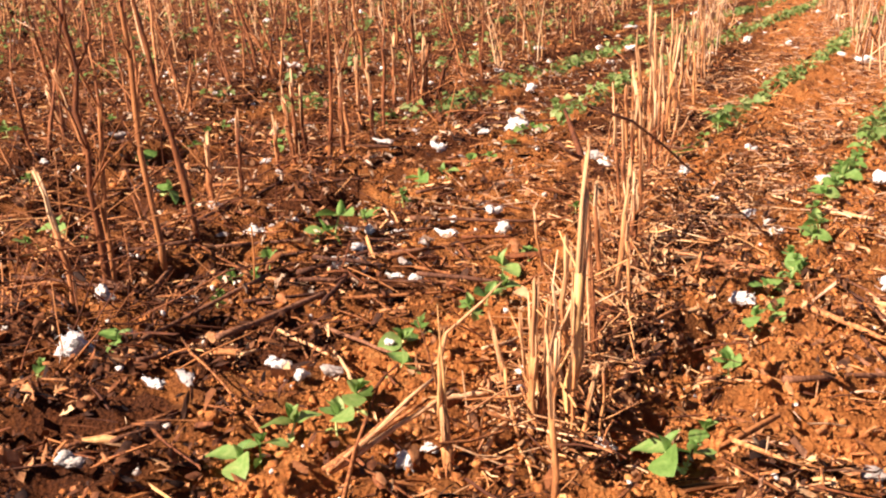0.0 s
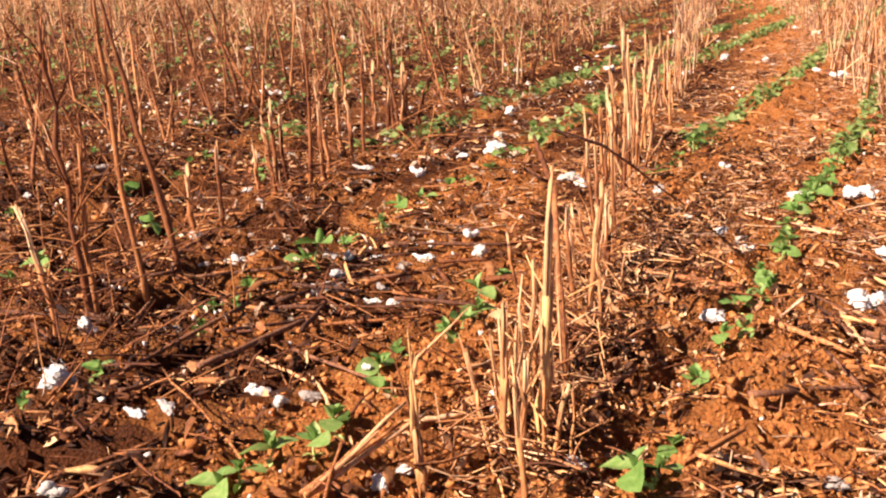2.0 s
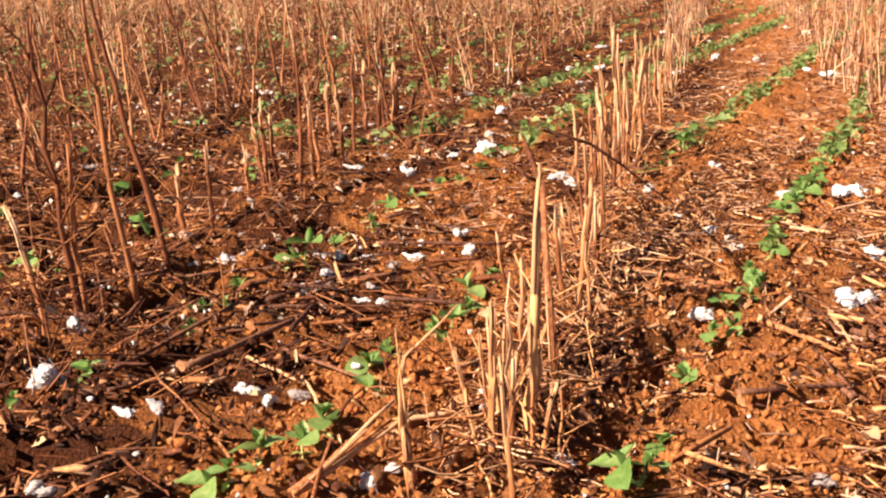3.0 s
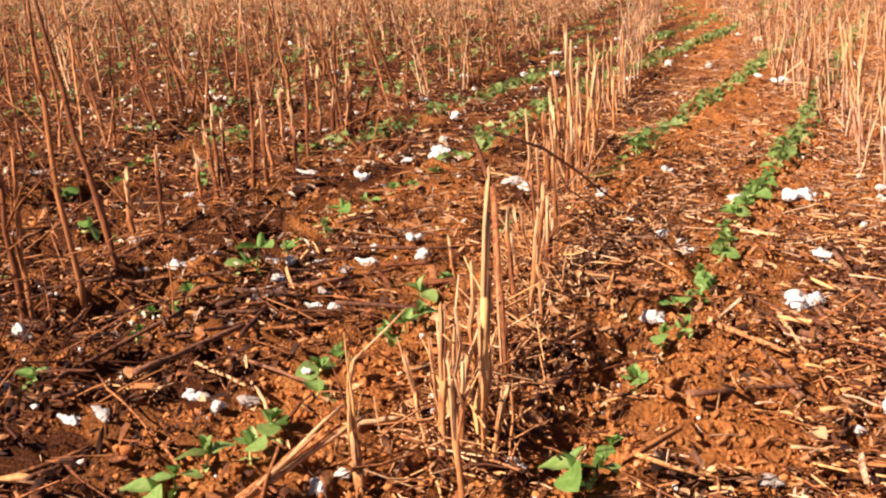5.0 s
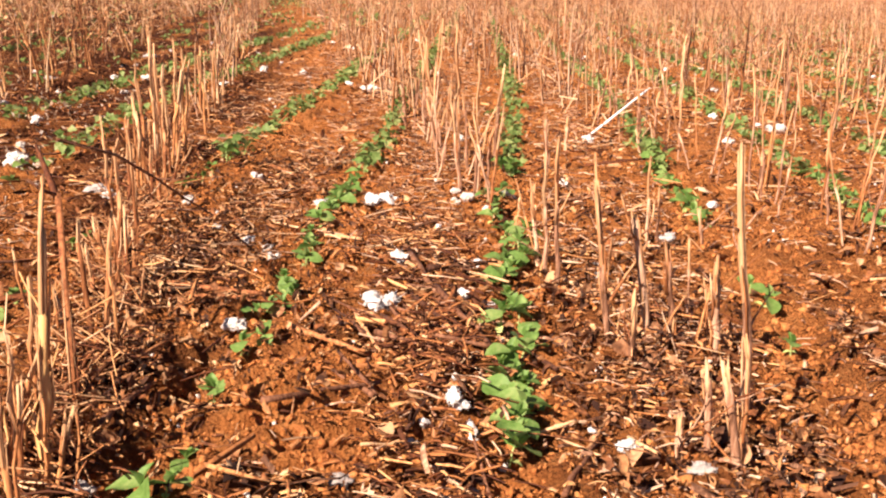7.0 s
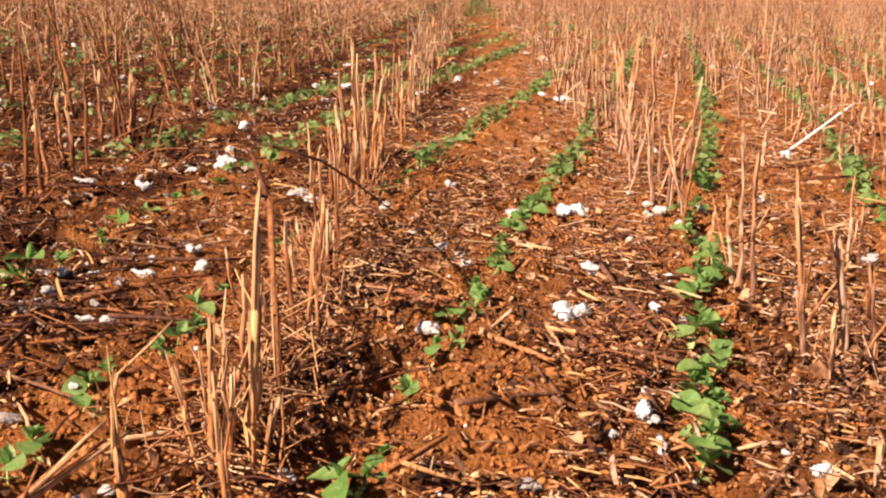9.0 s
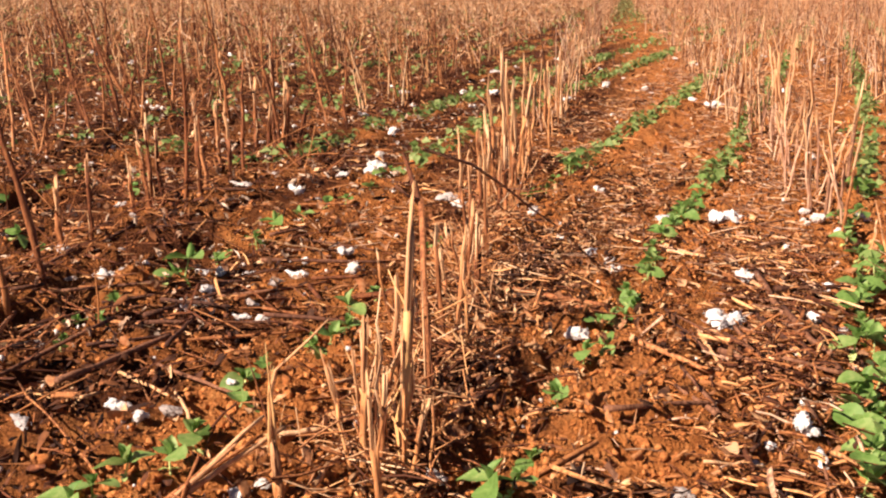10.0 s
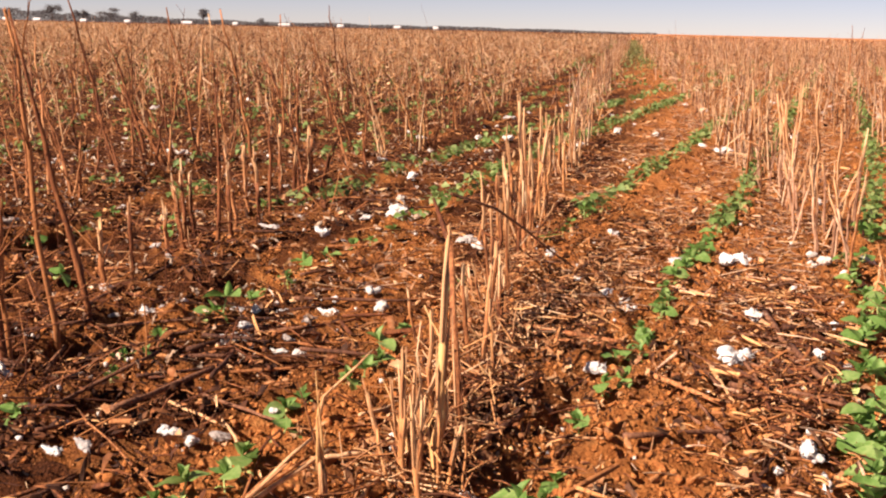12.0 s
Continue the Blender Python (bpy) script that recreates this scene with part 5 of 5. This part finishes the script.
ring = np.array([(math.cos(a) * (1 + 0.25 * math.sin(3 * a)), 0.6 * math.sin(a), 0.12 * math.sin(2 * a)) for a in np.arange(6) * math.pi / 3] + [(0, 0, 0.18)])
fan = np.array([(k, (k + 1) % 6, 6) for k in range(6)])
for name, mat_, word, left_share in (("dark_leaf_litter", LITTER_DARK, "dark brown", 1.0), ("tan_leaf_litter", LITTER_TAN, "tan", 0.12), ("rotted_leaf_litter", LITTER_BLACK, "rotted and shade-black", 1.0)):
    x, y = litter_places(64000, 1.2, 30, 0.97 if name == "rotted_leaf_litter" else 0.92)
    side = 1 / (1 + np.exp(-(x + 0.45) / 0.12))
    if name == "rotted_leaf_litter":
        # Patches stand partly for rotted leaf, partly for shade painted between the pieces.
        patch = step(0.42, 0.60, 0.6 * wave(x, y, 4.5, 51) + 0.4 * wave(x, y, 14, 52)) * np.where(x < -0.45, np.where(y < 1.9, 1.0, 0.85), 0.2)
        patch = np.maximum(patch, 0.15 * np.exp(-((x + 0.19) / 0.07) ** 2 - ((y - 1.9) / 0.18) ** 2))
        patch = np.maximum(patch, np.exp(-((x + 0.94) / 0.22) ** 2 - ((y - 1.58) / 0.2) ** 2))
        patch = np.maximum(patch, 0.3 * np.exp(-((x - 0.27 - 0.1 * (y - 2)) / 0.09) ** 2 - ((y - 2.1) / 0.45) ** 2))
        # Black pieces fill every hollow, putting its shade into the colour.
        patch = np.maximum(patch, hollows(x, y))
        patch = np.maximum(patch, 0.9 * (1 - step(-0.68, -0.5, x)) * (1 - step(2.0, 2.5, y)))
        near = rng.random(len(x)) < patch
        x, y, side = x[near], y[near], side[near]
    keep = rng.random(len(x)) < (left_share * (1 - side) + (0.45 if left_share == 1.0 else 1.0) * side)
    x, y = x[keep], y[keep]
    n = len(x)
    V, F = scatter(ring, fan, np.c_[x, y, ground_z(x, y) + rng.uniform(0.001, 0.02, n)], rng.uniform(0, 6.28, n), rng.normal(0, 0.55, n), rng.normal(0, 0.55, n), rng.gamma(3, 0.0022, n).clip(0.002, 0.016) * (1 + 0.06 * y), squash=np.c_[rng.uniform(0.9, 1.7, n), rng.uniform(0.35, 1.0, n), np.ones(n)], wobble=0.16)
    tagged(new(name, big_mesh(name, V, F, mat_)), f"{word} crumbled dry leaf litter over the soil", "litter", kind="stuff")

prism = np.array([(x, 0.5 * math.cos(a), 0.5 * math.sin(a)) for x in (-0.5, 0.05, 0.5) for a in (0, 2.1, 4.2)])
prism[3:6, 1:] *= 1.1
prism[3:6, 2] += 0.9
sides_ = np.array([(k * 3 + s, k * 3 + (s + 1) % 3, k * 3 + 3 + (s + 1) % 3, k * 3 + 3 + s) for k in (0, 1) for s in range(3)])
for name, mat_, word, count, long, thick in (("straw_litter", PALE_MANY, "pale straw", 5200, 0.034, 0.0027), ("brown_straw_litter", BARK_MANY, "brown straw", 30000, 0.024, 0.0042), ("weathered_straw_litter", WEATHERED_MANY, "weathered tan straw", 36000, 0.026, 0.0046), ("twig_litter", DARK_MANY, "dark twig", 13500, 0.046, 0.0040), ("bark_fibre_litter", BARK_MANY, "long tan bark fibre", 5000, 0.065, 0.0040), ("fibre_litter", DARK_MANY, "long brown bark fibre", 4200, 0.09, 0.0048)):
    x, y = litter_places(int(count * 1.5), 1.2, 30, 0.88)
    bx, by = rng.normal(0.24, 0.065, count // 28), rng.uniform(1.45, 3.0, count // 28)
    bx = bx + 0.12 * (by - 2)
    if mat_ in (PALE_MANY, WEATHERED_MANY):
        bx, by = bx[:len(bx) // 3], by[:len(by) // 3]
    free = clear_of_lint(bx, by)
    x, y = np.r_[x, bx[free]], np.r_[y, by[free]]
    keep = (x > -0.42 + rng.normal(0, 0.1, len(x))) | (rng.random(len(x)) < (0.72 if "fibre" in name or name == "twig_litter" else (0.22 if name == "brown_straw_litter" else 0.14) * (1 + 2.4 * step(1.8, 2.2, y))))
    keep &= (x > -0.56) | (y > 2.0) | (rng.random(len(x)) < (0.5 if mat_ == DARK_MANY else 0.3))
    side = 1 / (1 + np.exp(-(x - 0.12) / 0.12))
    heap = np.exp(-((x - 0.24 - 0.12 * (y - 2)) / 0.13) ** 2 - ((y - 2.15) / 0.5) ** 2)
    keep &= rng.random(len(x)) < (side * (1 - 0.75 * heap) if name.startswith("weathered") else 1 - (0.8 * (1 - heap) if mat_ == DARK_MANY else 0.4) * side)
    x, y = x[keep], y[keep]
    n = len(x)
    l = long * rng.gamma(3, 0.35, n).clip(0.25, 2.6)
    V, F = scatter(prism, sides_, np.c_[x, y, ground_z(x, y) + rng.gamma(1.5, 0.009, n).clip(0.002, 0.045)], rng.uniform(0, 6.28, n), rng.normal(0, 0.2, n), rng.normal(0, 0.7, n), np.ones(n), squash=np.c_[l * (1 + 0.03 * y), thick * (1 + 0.08 * y) * rng.gamma(2.2, 0.45, n).clip(0.25, 2.6), thick * (1 + 0.08 * y) * rng.uniform(0.25, 0.8, n)], wobble=0.06)
    tagged(new(name, big_mesh(name, V, F, mat_)), f"{word} pieces scattered over the litter", "litter", kind="stuff")

x, y = wedge(9000, 1.6, 14)
row = COTTON_AT + COTTON_GAP * np.round((x - COTTON_AT) / COTTON_GAP)
keep = (x < -0.85) & (rng.random(len(x)) < np.exp(-((x - row) / 0.22) ** 2))
x, y = x[keep], y[keep]
n = len(x)
l = rng.uniform(0.06, 0.22, n)
V, F = scatter(prism, sides_, np.c_[x, y, ground_z(x, y) + 0.012 + rng.gamma(1.5, 0.03, n).clip(0, 0.2)], rng.uniform(0, 6.28, n), rng.normal(0, 0.55, n), rng.uniform(0, 6.28, n), np.ones(n), squash=np.c_[l, rng.uniform(0.0016, 0.0036, n), rng.uniform(0.0016, 0.0036, n)])
tagged(new("twig_brush", big_mesh("twig_brush", V, F, DARK_MANY)), "tangle of thin dark twigs between the tall stalks", "twigs", kind="stuff")

for mat_, word, n in ((BARK_MANY, "brown", 330), (PALE_MANY, "pale", 260)):
    y = rng.uniform(1.45, 3.4, n)
    x = -0.31 + rng.normal(0, 0.055, n)
    free = clear_of_lint(x, y)
    x, y, n = x[free], y[free], int(free.sum())
    l = rng.gamma(3, 0.022, n).clip(0.02, 0.15)
    V, F = scatter(prism, sides_, np.c_[x, y, ground_z(x, y) + 0.012 + rng.gamma(1.3, 0.018, n).clip(0, 0.10)], rng.uniform(0, 6.28, n), rng.normal(0, 0.5, n), rng.uniform(0, 6.28, n), np.ones(n), squash=np.c_[l, rng.uniform(0.0016, 0.0042, n), rng.uniform(0.0016, 0.0042, n)])
    tagged(new("straw_tangle", big_mesh("straw_tangle", V, F, mat_)), f"{word} broken stems tangled round the foot of the stubs", "straw", kind="stuff")

# trodden mats of weathered straw between the sown rows
for mat_, word, n in ((WEATHERED_MANY, "weathered grey-tan", 4800), (PALE_MANY, "pale", 1700), (BARK_MANY, "brown", 3200)):
    y = 1.9 + 7.5 * rng.random(n) ** 1.5
    lane = rng.integers(0, 4, n)
    centre = np.where(lane == 0, sown_x(-0.146, y) + 0.20, np.where(lane == 1, sown_x(0.29, y) + 0.25, np.where(lane == 2, sown_x(-0.146, y) - 0.17, sown_x(-0.61, y) - 0.2)))
    x = centre + rng.normal(0, 0.085, n)
    keep = clear_of_lint(x, y) & (wave(x, y, 4, 91) > 0.38) & ((y > 2.6) | (x > 0.3))
    x, y = x[keep], y[keep]
    n = len(x)
    l = rng.gamma(3, 0.017, n).clip(0.015, 0.14)
    V, F = scatter(prism, sides_, np.c_[x, y, ground_z(x, y) + rng.gamma(1.5, 0.007, n).clip(0.003, 0.04)], rng.uniform(0, 6.28, n), rng.normal(0, 0.16, n), rng.uniform(0, 6.28, n), np.ones(n), squash=np.c_[l, rng.uniform(0.0018, 0.0052, n), rng.uniform(0.001, 0.003, n)], wobble=0.06)
    tagged(new("straw_mat", big_mesh("straw_mat", V, F, mat_)), f"{word} straw trodden flat between the sown rows", "straw", kind="stuff")

bm = bmesh.new()
bmesh.ops.create_icosphere(bm, subdivisions=1, radius=1)
ball_v, ball_f = np.array([v.co[:] for v in bm.verts]), np.array([[v.index for v in f.verts] for f in bm.faces])
bm.free()
x, y = wedge(130000, 1.2, 9)
keep = rng.random(len(x)) < np.where(x < -0.42, 0.08, 0.25) + 0.75 * bareness(x, y)
x, y = x[keep], y[keep]
n = len(x)
size = rng.gamma(1.6, 0.0017, n).clip(0.001, 0.010)
grain_v = np.array([(1, 0, 0), (-1, 0, 0), (0, 1, 0), (0, -1, 0), (0, 0, 1), (0, 0, -1)], float)
grain_f = np.array([(0, 2, 4), (2, 1, 4), (1, 3, 4), (3, 0, 4), (2, 0, 5), (1, 2, 5), (3, 1, 5), (0, 3, 5)])
V, F = scatter(grain_v, grain_f, np.c_[x, y, ground_z(x, y) + size * 0.2], rng.uniform(0, 6.28, n), rng.uniform(0, 6.28, n), rng.uniform(0, 6.28, n), size, squash=rng.uniform(0.5, 1.2, (n, 3)), wobble=0.26)
tagged(new("soil_crumbs", big_mesh("soil_crumbs", V, F, CLOD)), "loose orange-red soil crumbs and clods", "soil", kind="stuff")

x, y = wedge(80000, 1.2, 7)
keep = (rng.random(len(x)) < 0.12 * step(-0.6, -0.3, x) + 0.85 * bareness(x, y) * (0.8 + 0.2 * step(-0.55, -0.3, x))) & clear_of_lint(x, y)
x, y = x[keep], y[keep]
n = len(x)
size = rng.gamma(1.5, 0.0018, n).clip(0.0012, 0.010)
V, F = scatter(ball_v, ball_f, np.c_[x, y, ground_z(x, y) - size * 0.05], rng.uniform(0, 6.28, n), rng.uniform(0, 6.28, n), rng.uniform(0, 6.28, n), size, squash=rng.uniform(0.45, 1.3, (n, 3)), wobble=0.5)
tagged(new("soil_clods", big_mesh("soil_clods", V, F, CLOD)), "lumps of orange-red soil along the drilled strips", "soil", kind="stuff")

splint = prism[[0, 1, 2, 6, 7, 8]]
splint_f = sides_[:3]
# broken side branches that tangle between the rows further out, mostly pale to paint in distance haze
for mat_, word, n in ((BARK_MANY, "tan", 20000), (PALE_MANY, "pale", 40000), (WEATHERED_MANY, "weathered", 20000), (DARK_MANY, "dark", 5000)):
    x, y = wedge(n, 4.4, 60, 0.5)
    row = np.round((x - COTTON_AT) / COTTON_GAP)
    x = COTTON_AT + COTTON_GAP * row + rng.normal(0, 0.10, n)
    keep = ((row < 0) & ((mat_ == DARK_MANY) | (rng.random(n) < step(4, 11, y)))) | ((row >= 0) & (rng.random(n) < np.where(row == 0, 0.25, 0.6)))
    x, y, row = x[keep], y[keep], row[keep]
    n = len(x)
    l = rng.gamma(3, 0.028, n).clip(0.03, 0.22)
    wide = rng.uniform(0.0022, 0.0046, n) * (1 + 0.10 * y)
    V, F = scatter(splint, splint_f, np.c_[x, y, ground_z(x, y) + rng.uniform(0.02, 0.36, n) * np.where(row < 0, 1.0, 0.8)], rng.uniform(0, 6.28, n), rng.normal(0, 0.8, n), rng.uniform(0, 6.28, n), np.ones(n), squash=np.c_[l, wide, wide])
    tagged(new("branch_clutter", big_mesh("branch_clutter", V, F, mat_)), f"{word} broken side branches tangled between the standing stalks", "branches", kind="stuff")

# dried leaf and bur scraps still clinging to the standing stalks
for mat_, word, n in ((LITTER_TAN, "tan", 34000), (LITTER_DARK, "dark", 9000)):
    x, y = wedge(n, 2.0, 40, 0.4)
    row = np.round((x - COTTON_AT) / COTTON_GAP)
    x = COTTON_AT + COTTON_GAP * row + rng.normal(0, 0.07, n)
    keep = (row < 0) | ((row > 0) & (rng.random(n) < 0.35) & (y > 3))
    x, y = x[keep], y[keep]
    n = len(x)
    V, F = scatter(ring, fan, np.c_[x, y, ground_z(x, y) + rng.uniform(0.04, 0.42, n)], rng.uniform(0, 6.28, n), rng.normal(0, 0.9, n), rng.normal(0, 0.9, n), rng.gamma(3, 0.0017, n).clip(0.002, 0.008) * (1 + 0.07 * y), wobble=0.2)
    tagged(new("clinging_scraps", big_mesh("clinging_scraps", V, F, mat_)), f"{word} dried leaf scraps clinging to the standing stalks", "litter", kind="stuff")

x, y = litter_places(900, 1.3, 12, 0.3)
n = len(x)
V, F = scatter(ball_v, ball_f, np.c_[x, y, ground_z(x, y) + 0.012], rng.uniform(0, 6.28, n), rng.normal(0, 0.4, n), rng.uniform(0, 6.28, n), rng.uniform(0.002, 0.0055, n), squash=rng.uniform(0.5, 1.4, (n, 3)), wobble=0.22)
tagged(new("lint_flecks", big_mesh("lint_flecks", V, F, LINT)), "small flecks of white cotton lint in the litter", "cotton", kind="stuff")


# ---- the far edge of the field ----
def bale(x, y, length):
    """A round cotton bale in white wrap lying on its side."""
    prof = [(-0.5, 0.0), (-0.5, 0.85), (-0.49, 0.96), (-0.45, 1.0), (0.45, 1.0), (0.49, 0.96), (0.5, 0.85), (0.5, 0.0)]
    V = [(a * length, 0.78 * b * math.cos(w), 0.78 * b * math.sin(w) * (0.97 if math.sin(w) < 0 else 1)) for a, b in prof for w in np.arange(20) * math.pi / 10]
    F = [(k * 20 + s, k * 20 + (s + 1) % 20, k * 20 + 20 + (s + 1) % 20, k * 20 + 20 + s) for k in range(7) for s in range(20)]
    ob = new("cotton_bale", make_mesh("cotton_bale", V, F, WRAP))
    ob.location = (x, y, zat(x, y) + 0.745)
    tagged(ob, "round cotton bale wrapped in white plastic", "bale", "bales at the field's edge")


for x, length in ((-201, 2.2), (-190, 3.0), (-174, 2.6), (-159, 2.3), (-139, 4.2), (-123, 2.0), (-107, 4.4), (-89, 2.4), (-71, 2.5), (-59, 2.0)):
    bale(x * 1.29, 450, length * 1.1)


def leaf_cloud(center, spread, n, size):
    pos = np.asarray(center) + rng.normal(0, 1, (n, 3)) * np.asarray(spread)
    return scatter(ring, fan, pos, rng.uniform(0, 6.28, n), rng.normal(0, 0.8, n), rng.normal(0, 0.8, n), rng.uniform(0.6, 1.4, n) * size, wobble=0.1)


def far_tree(x, y, height, wide):
    base = new("tree", None)
    base.location = (x, y, zat(x, y))
    tagged(base, "broad-crowned tree far beyond the field, haze painted into its crown", "tree", "trees on the horizon")
    part("trunk", tube([(0, 0, -0.2), (0.1, 0, height * 0.3), (0.2, 0.1, height * 0.75)], [height * 0.04, height * 0.03, height * 0.012], 8), TRUNK, base)
    for k in range(3):
        part("limb", tube([(0.1, 0, height * 0.35), (wide * 0.3 * (k - 1), 0.3, height * 0.65)], [height * 0.018, height * 0.008], 6), TRUNK, base)
    clouds, at = [], 0
    for k in range(7):
        v, f = leaf_cloud((rng.normal(0, wide * 0.28), rng.normal(0, wide * 0.2), height * rng.uniform(0.55, 0.92)), (wide * 0.13, wide * 0.12, height * 0.07), 220, height * 0.032)
        clouds.append((v, f + at))
        at += len(v)
    part("crown", big_mesh("crown", np.concatenate([c[0] for c in clouds]), np.concatenate([c[1] for c in clouds]), HAZED_WOODS), HAZED_WOODS, base)


for x, y, height, wide in ((-477, 900, 13, 12), (-452, 905, 10, 9), (-425, 900, 11, 16), (-408, 910, 9, 12), (-345, 900, 12, 11), (-520, 900, 10, 14), (-300, 915, 6, 8)):
    far_tree(x, y, height, wide)
n = 30000
u = rng.random(n)
x = -640 + 660 * u
top_ = np.interp(x, [-640, -560, -500, -430, -340, -250, -120, 20], [9, 9, 7.5, 5.5, 3.8, 3.0, 2.4, 0.8]) * (0.7 + 0.5 * wave(x, x * 0, 0.06, 40))
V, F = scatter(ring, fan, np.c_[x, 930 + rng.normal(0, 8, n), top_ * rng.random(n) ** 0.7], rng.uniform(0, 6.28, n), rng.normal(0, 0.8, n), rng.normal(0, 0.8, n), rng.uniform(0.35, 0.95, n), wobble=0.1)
tagged(new("far_woods", big_mesh("far_woods", V, F, HAZED_WOODS)), "low belt of woods on the horizon, haze painted in grey", "woods", kind="stuff")


# ---- the field beside and behind the walk ----
def outside(x, y):
    """Beyond what the walk looks over, and clear of the walk itself."""
    return ((x < -(0.8 * y + 0.35)) | (x > 0.74 * y + 0.35) | (y < 1.1)) & (np.hypot(x + 0.06, y - 0.28) > 0.4)


x, y = rng.uniform(-7, 7, 6000), rng.uniform(-5, 7, 6000)
x = COTTON_AT + COTTON_GAP * np.round((x - COTTON_AT) / COTTON_GAP) + rng.normal(0, 0.05, 6000)
keep = ((x < -(0.8 * y + 0.8)) | (x > 0.74 * y + 0.8) | (y < -0.3)) & outside(x, y) & (rng.random(6000) < 0.4)
x, y = x[keep], y[keep]
n = len(x)
far_stalks("stalk_field", "many tan cotton stalks standing in rows across the field", BARK_MANY, x, y, rng.normal(0.36, 0.1, n).clip(0.12, 0.6), rng.uniform(0.003, 0.006, n), np.c_[rng.normal(0, 0.1, n), rng.normal(0, 0.1, n)], 2)
x, y = rng.uniform(-7, 7, 60000), rng.uniform(-5, 7, 60000)
keep = outside(x, y) & (rng.random(60000) < 1 - 0.85 * bareness(x, y))
x, y = x[keep], y[keep]
n = len(x)
V, F = scatter(ring, fan, np.c_[x, y, ground_z(x, y) + 0.008], rng.uniform(0, 6.28, n), rng.normal(0, 0.5, n), rng.normal(0, 0.5, n), rng.gamma(3, 0.0035, n).clip(0.004, 0.02), wobble=0.13)
tagged(new("dark_leaf_litter", big_mesh("dark_leaf_litter", V, F, LITTER_DARK)), "dark brown crumbled dry leaf litter over the soil", "litter", kind="stuff")
x, y = rng.uniform(-7, 7, 30000), rng.uniform(-5, 7, 30000)
keep = outside(x, y) & (rng.random(30000) < (1 - 0.85 * bareness(x, y)) * np.where(x < -0.45, 0.2, 1.0))
x, y = x[keep], y[keep]
n = len(x)
l = rng.gamma(3, 0.012, n).clip(0.01, 0.12)
V, F = scatter(prism, sides_, np.c_[x, y, ground_z(x, y) + 0.006], rng.uniform(0, 6.28, n), rng.normal(0, 0.15, n), rng.uniform(0, 6.28, n), np.ones(n), squash=np.c_[l, rng.uniform(0.002, 0.005, n), rng.uniform(0.001, 0.003, n)])
tagged(new("straw_litter", big_mesh("straw_litter", V, F, WEATHERED_MANY)), "weathered tan straw pieces scattered over the litter", "litter", kind="stuff")
y = np.repeat(rng.uniform(-5, 7, 260)[None], len(SOWN), 0)
x = np.array([sown_x(c, row) for c, row in zip(SOWN, y)]) + rng.normal(0, 0.012, y.shape)
y = y + rng.normal(0, 0.1, y.shape)
keep = outside(x, y) & (np.abs(x) < 7) & (rng.random(y.shape) < np.where(x < -1.6, 0.35, 0.9))
x, y = np.repeat(x[keep], 4), np.repeat(y[keep], 4)
n = len(x)
v, f = leaf_shape(1.0, 0.85, 0.3, 0.6, 2)
V, F = scatter(np.array(v), np.array(f), np.c_[x, y, ground_z(x, y) + rng.uniform(0.02, 0.05, n)], rng.uniform(0, 6.28, n), rng.uniform(-0.6, 0.3, n), rng.normal(0, 0.3, n), rng.uniform(0.026, 0.046, n))
tagged(new("seedling_rows", big_mesh("seedling_rows", V, F, LEAF_MANY, True)), "rows of small green bean seedlings between the stalks", "seedlings", kind="stuff")
